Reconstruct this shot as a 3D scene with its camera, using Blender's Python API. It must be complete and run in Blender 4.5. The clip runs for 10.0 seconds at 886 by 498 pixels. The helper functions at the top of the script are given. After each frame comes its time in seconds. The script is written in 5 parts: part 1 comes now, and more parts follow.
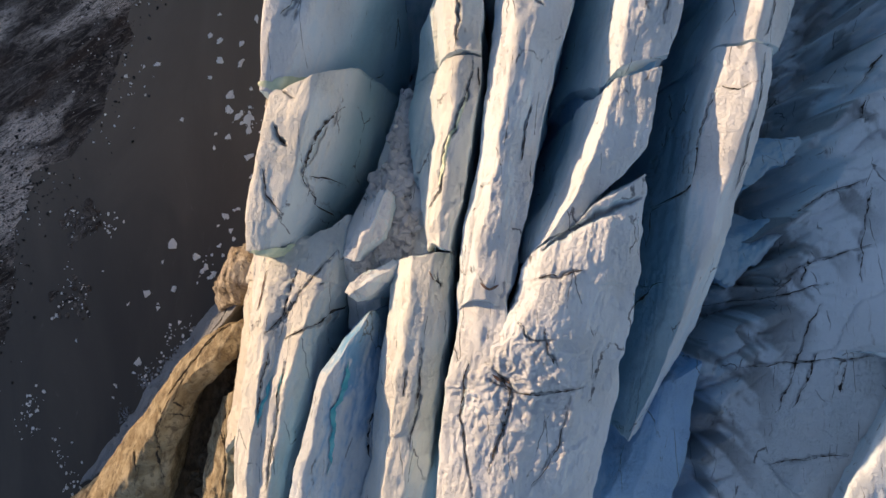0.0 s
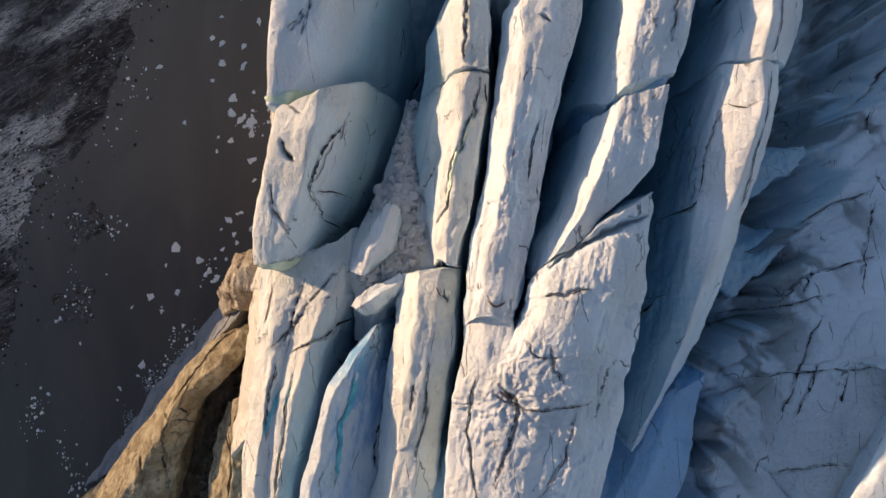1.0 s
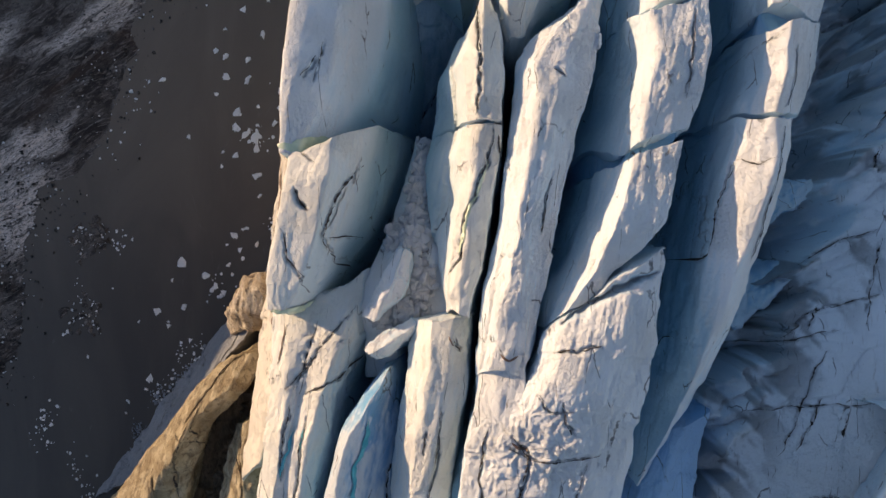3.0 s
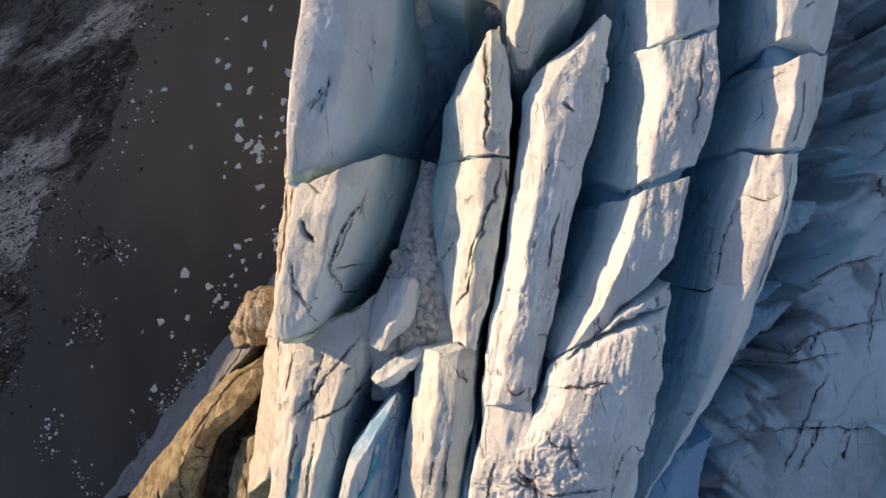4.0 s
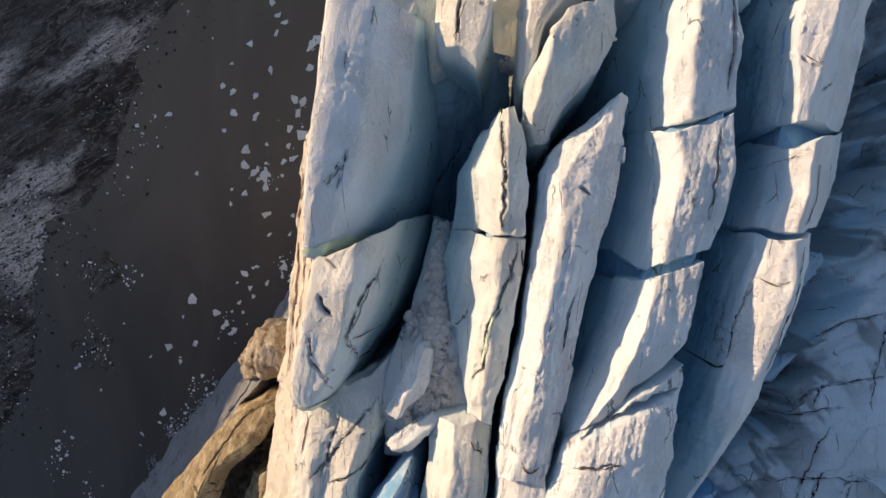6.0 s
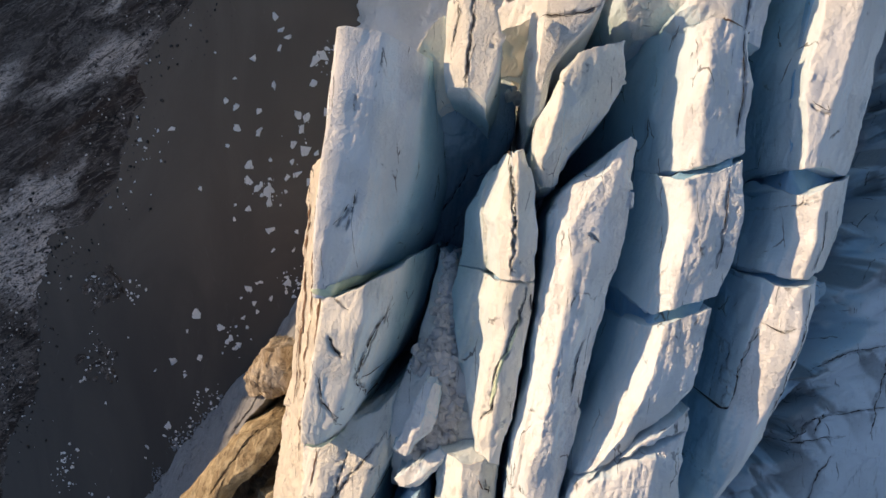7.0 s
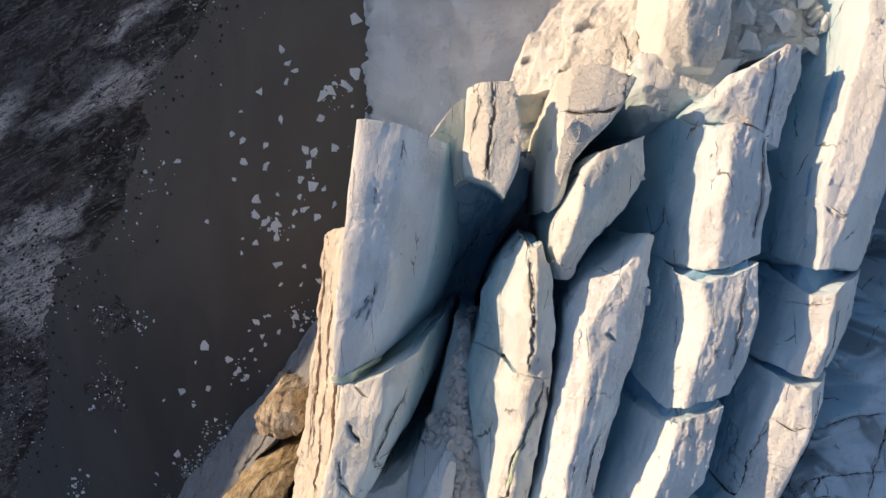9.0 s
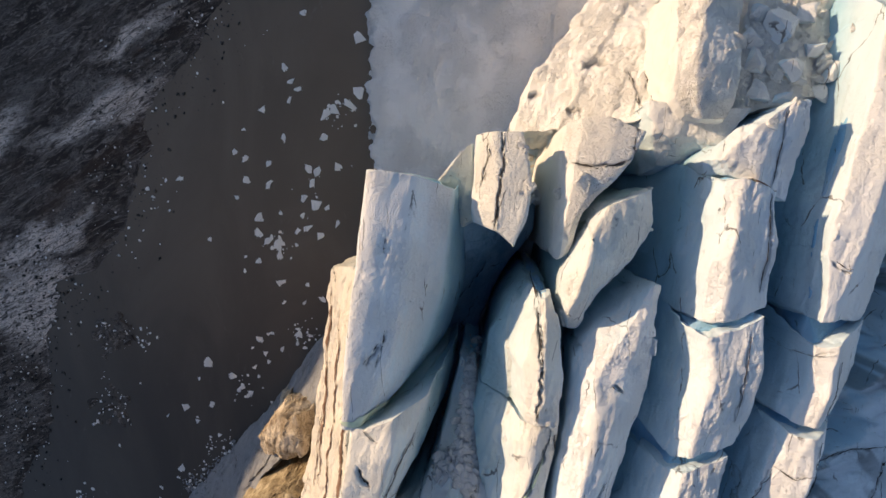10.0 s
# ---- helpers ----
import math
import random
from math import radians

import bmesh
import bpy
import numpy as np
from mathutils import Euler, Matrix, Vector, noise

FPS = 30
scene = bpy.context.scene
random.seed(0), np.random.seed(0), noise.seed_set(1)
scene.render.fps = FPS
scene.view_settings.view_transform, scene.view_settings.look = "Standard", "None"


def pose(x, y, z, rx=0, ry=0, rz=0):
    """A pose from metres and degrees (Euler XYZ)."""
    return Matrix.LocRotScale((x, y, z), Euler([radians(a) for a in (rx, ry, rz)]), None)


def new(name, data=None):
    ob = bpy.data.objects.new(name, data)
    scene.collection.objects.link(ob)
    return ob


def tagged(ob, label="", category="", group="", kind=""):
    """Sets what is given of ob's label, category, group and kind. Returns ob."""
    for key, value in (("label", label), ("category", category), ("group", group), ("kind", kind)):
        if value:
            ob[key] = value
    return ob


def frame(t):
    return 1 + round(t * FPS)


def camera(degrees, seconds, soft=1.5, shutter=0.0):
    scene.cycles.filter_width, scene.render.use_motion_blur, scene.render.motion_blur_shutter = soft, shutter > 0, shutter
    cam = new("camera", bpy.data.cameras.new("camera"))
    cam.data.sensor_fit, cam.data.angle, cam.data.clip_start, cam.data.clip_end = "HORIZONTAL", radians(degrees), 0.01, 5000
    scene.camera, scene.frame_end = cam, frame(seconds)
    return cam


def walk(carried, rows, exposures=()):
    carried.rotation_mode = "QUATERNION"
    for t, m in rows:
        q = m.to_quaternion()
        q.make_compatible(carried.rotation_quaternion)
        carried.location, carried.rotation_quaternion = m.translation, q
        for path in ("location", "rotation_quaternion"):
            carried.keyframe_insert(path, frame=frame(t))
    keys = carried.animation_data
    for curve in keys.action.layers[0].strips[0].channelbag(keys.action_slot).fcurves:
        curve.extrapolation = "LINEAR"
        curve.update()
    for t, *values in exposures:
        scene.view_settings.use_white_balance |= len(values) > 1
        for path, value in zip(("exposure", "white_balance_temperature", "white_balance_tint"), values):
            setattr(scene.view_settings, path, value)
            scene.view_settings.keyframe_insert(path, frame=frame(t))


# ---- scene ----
cam = camera(85.04, 10.0)
PATH = [
    (0.0, 0.000, 0.000, 93.597, 4.016, 7.226, 0.506),
    (0.5, -0.340, 0.957, 93.831, 3.666, 7.193, 0.557),
    (1.0, -0.672, 2.109, 94.061, 3.292, 7.156, 0.599),
    (1.5, -1.003, 3.442, 94.286, 2.897, 7.116, 0.635),
    (2.0, -1.340, 4.939, 94.507, 2.485, 7.072, 0.668),
    (2.5, -1.689, 6.588, 94.725, 2.060, 7.025, 0.701),
    (3.0, -2.055, 8.376, 94.939, 1.625, 6.974, 0.735),
    (3.5, -2.441, 10.292, 95.148, 1.182, 6.918, 0.772),
    (4.0, -2.851, 12.325, 95.352, 0.733, 6.858, 0.815),
    (4.5, -3.289, 14.467, 95.549, 0.278, 6.793, 0.863),
    (5.0, -3.756, 16.710, 95.738, -0.182, 6.722, 0.919),
    (5.5, -4.254, 19.046, 95.917, -0.647, 6.645, 0.982),
    (6.0, -4.783, 21.472, 96.083, -1.118, 6.562, 1.053),
    (6.5, -5.343, 23.981, 96.234, -1.596, 6.472, 1.132),
    (7.0, -5.933, 26.571, 96.366, -2.083, 6.373, 1.219),
    (7.5, -6.552, 29.241, 96.477, -2.583, 6.266, 1.313),
    (8.0, -7.198, 31.988, 96.562, -3.097, 6.150, 1.414),
    (8.5, -7.868, 34.813, 96.619, -3.630, 6.023, 1.520),
    (9.0, -8.557, 37.719, 96.641, -4.187, 5.884, 1.631),
    (9.5, -9.262, 40.706, 96.625, -4.772, 5.733, 1.744),
    (10.0, -9.976, 43.780, 96.566, -5.390, 5.569, 1.859),
]
walk(cam, [(t, pose(x, y, z, rx, ry, rz)) for t, x, y, z, rx, ry, rz in PATH],
     ((0.0, 0.0, 6900.0, 18.0), (5.0, 0.0, 6850.0, 17.0), (10.0, 0.0, 6700.0, 16.0)))

# ---- light ----
SUN_ELEVATION, SUN_FROM = 16.5, 159.0  # degrees; the compass is counted from +x to +y
sun = new("sun", bpy.data.lights.new("sun", "SUN"))
sun.data.energy, sun.data.angle, sun.data.color = 5.0, radians(0.6), (1.0, 0.75, 0.46)
_e, _a = radians(SUN_ELEVATION), radians(SUN_FROM)
TO_SUN = Vector((math.cos(_e) * math.cos(_a), math.cos(_e) * math.sin(_a), math.sin(_e)))
sun.rotation_mode = "QUATERNION"
sun.rotation_quaternion = TO_SUN.to_track_quat("Z", "Y")
world = bpy.data.worlds.new("sky")
scene.world = world
world.use_nodes = True
_n = world.node_tree.nodes
_sky = _n.new("ShaderNodeTexSky")
_sky.sky_type, _sky.sun_disc = "NISHITA", False
_sky.sun_elevation, _sky.sun_rotation = radians(SUN_ELEVATION), radians(90.0 - SUN_FROM)
_sky.air_density, _sky.dust_density, _sky.ozone_density = 1.0, 0.6, 1.6
world.node_tree.links.new(_sky.outputs[0], _n["Background"].inputs[0])
_n["Background"].inputs[1].default_value = 0.15


# ---- materials ----
class Nodes:
    """A short way to write a node material."""

    def __init__(self, name):
        self.mat = bpy.data.materials.new(name)
        self.mat.use_nodes = True
        self.tree = self.mat.node_tree
        self.shader = self.tree.nodes["Principled BSDF"]
        self.place = self.add("ShaderNodeNewGeometry").outputs["Position"]

    def add(self, kind, **settings):
        node = self.tree.nodes.new(kind)
        for key, value in settings.items():
            setattr(node, key, value)
        return node

    def put(self, socket, value):
        if isinstance(value, bpy.types.NodeSocket):
            self.tree.links.new(value, socket)
        elif isinstance(value, tuple) and len(value) == 3 and socket.type == "RGBA":
            socket.default_value = (*value, 1.0)
        else:
            socket.default_value = value

    def math(self, op, a, b=0.0, clamp=False):
        node = self.add("ShaderNodeMath", operation=op, use_clamp=clamp)
        self.put(node.inputs[0], a)
        self.put(node.inputs[1], b)
        return node.outputs[0]

    def scaled(self, sx, sy, sz, turn=0.0):
        node = self.add("ShaderNodeMapping")
        self.put(node.inputs["Vector"], self.place)
        node.inputs["Rotation"].default_value = (0, 0, radians(turn))
        node.inputs["Scale"].default_value = (sx, sy, sz)
        return node.outputs[0]

    def noise(self, scale, detail=4.0, rough=0.55, vector=None, warp=0.0):
        node = self.add("ShaderNodeTexNoise")
        self.put(node.inputs["Vector"], vector or self.place)
        for key, value in (("Scale", scale), ("Detail", detail), ("Roughness", rough), ("Distortion", warp)):
            node.inputs[key].default_value = value
        return node.outputs[0]

    def cells(self, scale, vector=None, feature="F1"):
        node = self.add("ShaderNodeTexVoronoi", feature=feature)
        self.put(node.inputs["Vector"], vector or self.place)
        node.inputs["Scale"].default_value = scale
        return node.outputs["Distance"]

    def span(self, value, a, b, c=0.0, d=1.0):
        node = self.add("ShaderNodeMapRange", clamp=True, interpolation_type="SMOOTHSTEP")
        for socket, v in zip(node.inputs[:5], (value, a, b, c, d)):
            self.put(socket, v)
        return node.outputs[0]

    def mix(self, factor, a, b):
        node = self.add("ShaderNodeMix", data_type="RGBA")
        self.put(node.inputs["Factor"], factor)
        self.put(node.inputs[6], a)
        self.put(node.inputs[7], b)
        return node.outputs[2]

    def attribute(self, name):
        return self.add("ShaderNodeAttribute", attribute_name=name).outputs["Fac"]

    def up(self):
        node = self.add("ShaderNodeSeparateXYZ")
        self.put(node.inputs[0], self.add("ShaderNodeNewGeometry").outputs["Normal"])
        return node.outputs[2]

    def bump(self, height, strength, distance, under=None):
        node = self.add("ShaderNodeBump")
        self.put(node.inputs["Height"], height)
        node.inputs["Strength"].default_value, node.inputs["Distance"].default_value = strength, distance
        if under:
            self.put(node.inputs["Normal"], under)
        return node.outputs[0]

    def finish(self, colour, rough, normal=None, specular=0.3):
        self.put(self.shader.inputs["Base Color"], colour)
        self.put(self.shader.inputs["Roughness"], rough)
        self.shader.inputs["Specular IOR Level"].default_value = specular
        if normal:
            self.put(self.shader.inputs["Normal"], normal)
        return self.mat


def ice_material(name, crust=(0.84, 0.845, 0.84), steep_tint=(0.62, 0.75, 0.82), silt=0.35, crust_grain=0.10, shade_tint=None, hairs=0.8):
    """Weathered white crust on what lies flat; on steep ice a bluish tint that also paints its shade; silt in the
    cracks.
    """
    m = Nodes(name)
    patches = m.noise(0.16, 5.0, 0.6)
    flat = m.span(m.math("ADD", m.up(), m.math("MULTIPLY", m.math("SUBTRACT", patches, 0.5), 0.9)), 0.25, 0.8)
    steep_mottle = m.mix(m.span(m.noise(0.35, 4.0, 0.6, m.scaled(1.0, 0.35, 0.5, -12)), 0.35, 0.7), steep_tint, tuple(0.70 * c + 0.25 for c in steep_tint))
    colour = m.mix(flat, steep_mottle, crust)
    if shade_tint:  # shade-blue of the flanks, put into the colour by depth below the crest
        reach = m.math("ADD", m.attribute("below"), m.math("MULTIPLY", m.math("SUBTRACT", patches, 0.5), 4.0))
        colour = m.mix(m.math("MULTIPLY", m.span(reach, 2.6, 9.0), 0.9), colour, shade_tint)
    streak = m.span(m.noise(1.6, 6.0, 0.7, m.scaled(1.6, 0.16, 0.7, -12)), 0.57, 0.78)
    colour = m.mix(m.math("MULTIPLY", streak, silt), colour, (0.36, 0.33, 0.29))
    specks = m.span(m.noise(3.3, 3.0, 0.6), 0.67, 0.74)
    colour = m.mix(m.math("MULTIPLY", specks, 0.5 * silt), colour, (0.18, 0.15, 0.13))
    bent = m.add("ShaderNodeVectorMath", operation="ADD")
    m.put(bent.inputs[0], m.scaled(0.32, 0.05, 0.12, -12))
    shift = m.add("ShaderNodeTexNoise")
    m.put(shift.inputs["Vector"], m.place)
    shift.inputs["Scale"].default_value, shift.inputs["Detail"].default_value = 0.7, 5.0
    small = m.add("ShaderNodeVectorMath", operation="SCALE")
    m.put(small.inputs[0], shift.outputs["Color"])
    small.inputs["Scale"].default_value = 0.13
    m.put(bent.inputs[1], small.outputs[0])
    edge = m.cells(1.0, bent.outputs[0], "DISTANCE_TO_EDGE")
    hair = m.math("MULTIPLY", m.span(edge, 0.003, 0.012, 1.0, 0.0), m.span(m.noise(0.28, 4.0, 0.6), 0.50, 0.60))
    colour = m.mix(m.math("MULTIPLY", hair, hairs), colour, (0.07, 0.062, 0.06))
    colour = m.mix(m.math("MULTIPLY", m.attribute("silt"), 0.95, True), colour, (0.035, 0.032, 0.032))
    coarse = m.noise(1.1, 6.0, 0.62)
    fine = m.noise(5.5, 5.0, 0.65)
    lines = m.noise(1.0, 7.0, 0.72, m.scaled(5.0, 0.55, 1.6, -12), 0.4)
    bumpy = m.add("ShaderNodeVectorMath", operation="MULTIPLY_ADD")
    m.put(bumpy.inputs[0], shift.outputs["Color"])
    bumpy.inputs[1].default_value = (1.5, 1.5, 1.5)
    m.put(bumpy.inputs[2], m.place)
    lumps = m.math("SUBTRACT", 1.0, m.cells(2.6, bumpy.outputs[0]))
    worms = m.add("ShaderNodeTexNoise", noise_type="RIDGED_MULTIFRACTAL")
    m.put(worms.inputs["Vector"], m.scaled(1.0, 0.7, 1.0, -25))
    for key, value in (("Scale", 1.5), ("Detail", 6.0), ("Roughness", 0.6), ("Distortion", 0.5)):
        worms.inputs[key].default_value = value
    wormy = m.math("MULTIPLY", worms.outputs[0], m.math("MULTIPLY", flat, m.span(patches, 0.42, 0.62, 0.0, 1.0)))
    grain = m.math("MULTIPLY", m.math("ADD", m.noise(4.2, 7.0, 0.78, None, 0.8), m.math("MULTIPLY", lumps, 0.5)), m.math("MULTIPLY", flat, m.span(patches, 0.38, 0.6, 0.25, 1.0)))
    normal = m.bump(wormy, 0.7, 1.6 * crust_grain, m.bump(grain, 0.9, 2.2 * crust_grain, m.bump(lines, 0.6, 0.16, m.bump(fine, 0.9, crust_grain, m.bump(coarse, 0.25, 0.2)))))
    return m.finish(colour, m.span(coarse, 0.3, 0.7, 0.42, 0.68), normal, 0.35)


def rock_material(name, dark=(0.046, 0.035, 0.030), pale=(0.31, 0.262, 0.228), turn=28):
    """Scoured rock: long swept bands, broken dark strata, pale bare slabs."""
    m = Nodes(name)

    def swept(along, across):
        node = m.add("ShaderNodeMapping", vector_type="TEXTURE")
        m.put(node.inputs["Vector"], m.place)
        node.inputs["Rotation"].default_value = (0, 0, radians(turn))
        node.inputs["Scale"].default_value = (1 / along, 1 / across, 1.0)
        return node.outputs[0]

    broad = m.noise(1.0, 6.0, 0.62, swept(0.035, 0.085), 1.6)
    strata = m.noise(1.0, 8.0, 0.72, swept(0.12, 0.55), 2.4)
    ribs = m.add("ShaderNodeTexNoise", noise_type="RIDGED_MULTIFRACTAL")
    m.put(ribs.inputs["Vector"], swept(0.22, 0.75))
    for key, value in (("Scale", 1.0), ("Detail", 7.0), ("Roughness", 0.65), ("Distortion", 1.2)):
        ribs.inputs[key].default_value = value
    fine = m.noise(1.0, 8.0, 0.8, swept(0.9, 2.6), 1.4)
    colour = m.mix(m.span(broad, 0.40, 0.62), dark, tuple(0.55 * c for c in pale))
    colour = m.mix(m.span(strata, 0.50, 0.62, 0.0, 0.75), colour, pale)
    slab = m.math("MULTIPLY", m.attribute("silt"), m.span(strata, 0.36, 0.55))
    colour = m.mix(slab, colour, tuple(2.5 * c for c in pale))
    colour = m.mix(m.span(ribs.outputs[0], 0.75, 1.25, 0.0, 0.8), colour, tuple(0.6 * c for c in dark))
    colour = m.mix(m.span(fine, 0.50, 0.58, 0.0, 0.8), colour, tuple(0.7 * c for c in dark))
    colour = m.mix(m.span(m.noise(0.03, 4.0, 0.6, None, 1.0), 0.54, 0.68, 0.0, 0.4), colour, (0.085, 0.050, 0.034))
    normal = m.bump(m.noise(3.5, 6.0, 0.75), 0.6, 0.12, m.bump(fine, 0.6, 0.3, m.bump(strata, 0.7, 0.5)))
    return m.finish(colour, 0.85, normal, 0.2)


def dirty_ice_material(name, low=(0.30, 0.235, 0.15), high=(0.60, 0.53, 0.40)):
    m = Nodes(name)
    broad = m.noise(0.3, 6.0, 0.65, None, 0.6)
    veins = m.span(m.noise(0.9, 8.0, 0.78, m.scaled(1.0, 0.5, 0.8, 35), 1.0), 0.49, 0.62)
    colour = m.mix(m.span(broad, 0.35, 0.65), low, high)
    colour = m.mix(m.math("MULTIPLY", veins, 0.7), colour, (0.12, 0.085, 0.055))
    colour = m.mix(m.math("MULTIPLY", m.attribute("silt"), 0.95, True), colour, (0.03, 0.027, 0.025))
    normal = m.bump(m.noise(2.6, 8.0, 0.75), 1.0, 0.35, m.bump(broad, 0.5, 0.5))
    return m.finish(colour, 0.72, normal, 0.25)


def water_material(name):
    m = Nodes(name)
    silt = m.noise(0.035, 6.0, 0.6, m.scaled(1.0, 0.45, 1.0, 20), 1.5)
    clear = m.mix(m.span(silt, 0.35, 0.7), (0.066, 0.055, 0.045), (0.090, 0.075, 0.060))
    lighter_brown = m.mix(m.span(silt, 0.35, 0.7), (0.140, 0.108, 0.080), (0.175, 0.135, 0.100))
    axes = m.add("ShaderNodeSeparateXYZ")
    m.put(axes.inputs[0], m.place)
    # The water's colour grows lighter and browner towards +y.
    colour = m.mix(m.span(axes.outputs[1], -15.0, 55.0), clear, lighter_brown)
    foam = m.span(m.noise(0.16, 7.0, 0.7, m.scaled(1.0, 0.5, 1.0, 15), 2.0), 0.62, 0.80, 0.0, 0.22)
    colour = m.mix(foam, colour, (0.36, 0.32, 0.28))
    normal = m.bump(m.noise(0.9, 4.0, 0.6), 0.12, 0.3)
    return m.finish(colour, 0.2, normal, 0.22)


def silt_material(name):
    m = Nodes(name)
    colour = m.mix(m.span(m.noise(2.0, 5.0), 0.35, 0.7), (0.030, 0.028, 0.028), (0.11, 0.09, 0.075))
    return m.finish(colour, 0.85, m.bump(m.noise(6.0), 0.6, 0.05), 0.2)


def vein_material(name, deep=(0.02, 0.32, 0.42), pale=(0.12, 0.52, 0.58)):
    m = Nodes(name)
    colour = m.mix(m.span(m.noise(0.7, 4.0), 0.35, 0.7), deep, pale)
    return m.finish(colour, 0.3, m.bump(m.noise(3.0), 0.5, 0.1), 0.5)


SILT = silt_material("wet_silt")
VEIN = vein_material("turquoise_ice")
# Lip ribbons carry the glow of sun through thin ice as painted colour.
LIP_GLOW = vein_material("yellow_green_glow", (0.52, 0.62, 0.44), (0.74, 0.78, 0.56))
RUST = vein_material("rusty_silt", (0.13, 0.07, 0.045), (0.30, 0.19, 0.13))
ICE = ice_material("weathered_ice", shade_tint=(0.28, 0.53, 0.68))
BASIN_ICE = ice_material("basin_ice", crust=(0.84, 0.89, 0.92), steep_tint=(0.60, 0.75, 0.84), silt=0.6)
# The steep colour is deepened to paint the fin's shaded blue flank.
DEEP_ICE = ice_material("deep_blue_ice", crust=(0.80, 0.84, 0.86), steep_tint=(0.14, 0.38, 0.62), silt=0.3)
# A bluer copy of the ice with shade put into its colour.
FOOT_ICE = ice_material("shade_tinted_ice", crust=(0.42, 0.64, 0.86), steep_tint=(0.20, 0.44, 0.72), silt=0.3)
# Saddle copy of the ice, darkened so that deep shade is painted in.
SADDLE_ICE = ice_material("shade_darkened_saddle", crust=(0.30, 0.47, 0.60), steep_tint=(0.14, 0.30, 0.44), silt=0.3)
# Blue of deep shade, put into the colour of crevasse floor and ledges.
BLUE_ICE = ice_material("shade_blue_ice", crust=(0.70, 0.82, 0.88), steep_tint=(0.34, 0.60, 0.77), silt=0.3)
CREAM_ICE = ice_material("cream_ice", crust=(0.87, 0.845, 0.77), steep_tint=(0.66, 0.73, 0.74), silt=0.45, shade_tint=(0.32, 0.52, 0.58))
# Crevice glow as colour: blue and green for light scattered within the ice.
CREVICE_ICE = ice_material("crevice_ice", crust=(0.30, 0.56, 0.76), steep_tint=(0.20, 0.46, 0.70), silt=0.3)
GREEN_ICE = ice_material("green_crevice_ice", crust=(0.62, 0.72, 0.60), steep_tint=(0.36, 0.56, 0.56), silt=0.3)
SNOW = ice_material("granular_snow", crust=(0.93, 0.905, 0.85), steep_tint=(0.88, 0.875, 0.85), silt=0.08, crust_grain=0.2, hairs=0.15)
CLIFF_ICE = ice_material("silty_cliff_ice", crust=(0.78, 0.72, 0.62), steep_tint=(0.70, 0.63, 0.52), silt=0.8)
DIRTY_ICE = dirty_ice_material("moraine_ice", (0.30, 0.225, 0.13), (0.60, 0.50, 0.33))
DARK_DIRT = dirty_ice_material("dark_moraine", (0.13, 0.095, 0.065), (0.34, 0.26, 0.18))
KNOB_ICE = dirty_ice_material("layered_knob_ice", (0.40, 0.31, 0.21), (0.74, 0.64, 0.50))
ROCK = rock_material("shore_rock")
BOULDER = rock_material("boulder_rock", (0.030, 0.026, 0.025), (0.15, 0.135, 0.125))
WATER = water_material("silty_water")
APRON_ICE = ice_material("grey_apron_ice", crust=(0.27, 0.28, 0.30), steep_tint=(0.12, 0.13, 0.145), silt=0.9)
RUBBLE_ICE = ice_material("grey_rubble_ice", crust=(0.66, 0.645, 0.64), steep_tint=(0.44, 0.46, 0.49), silt=0.7)
SHELF_SNOW = ice_material("grey_shelf_snow", crust=(0.92, 0.89, 0.86), steep_tint=(0.84, 0.82, 0.80), silt=0.22, crust_grain=0.2, hairs=0.0)
FLOE_ICE = ice_material("floe_ice", crust=(0.84, 0.80, 0.76), steep_tint=(0.76, 0.74, 0.71), silt=0.3)


# ---- shapes ----
def lattice(ix, iy, iz, seed):
    h = ix.astype(np.uint32) * np.uint32(374761393) + iy.astype(np.uint32) * np.uint32(668265263)
    h = h + iz.astype(np.uint32) * np.uint32(2147483647) + np.uint32((seed * 144665 + 1013) % 4294967296)
    h = (h ^ (h >> np.uint32(13))) * np.uint32(1274126177)
    h = (h ^ (h >> np.uint32(16))) * np.uint32(2246822519)
    return (h >> np.uint32(9)).astype(np.float64) / 4194304.0 - 1.0


def smooth_noise(p, seed=0):
    """Smooth noise from -1 to 1 at the points p."""
    i = np.floor(p).astype(np.int64)
    f = p - i
    f = f * f * f * (f * (f * 6 - 15) + 10)
    i = i % 65536
    out = 0.0
    for a in (0, 1):
        wx = f[:, 0] if a else 1 - f[:, 0]
        for b in (0, 1):
            wy = f[:, 1] if b else 1 - f[:, 1]
            for c in (0, 1):
                wz = f[:, 2] if c else 1 - f[:, 2]
                out = out + wx * wy * wz * lattice(i[:, 0] + a, i[:, 1] + b, i[:, 2] + c, seed)
    return out


def fractal(p, octaves=4, seed=0, gain=0.5):
    out, size = 0.0, 1.0
    for n in range(octaves):
        out = out + size * smooth_noise(p * 2.03 ** n + 17.3 * n, seed + n)
        size *= gain
    return out


def ridged(p, octaves=4, seed=0, gain=0.5):
    """Sharp crests: 0 to about 1."""
    out, size = 0.0, 0.5
    for n in range(octaves):
        out = out + size * (1 - np.abs(smooth_noise(p * 2.07 ** n + 9.1 * n, seed + n)) * 1.6)
        size *= gain
    return out


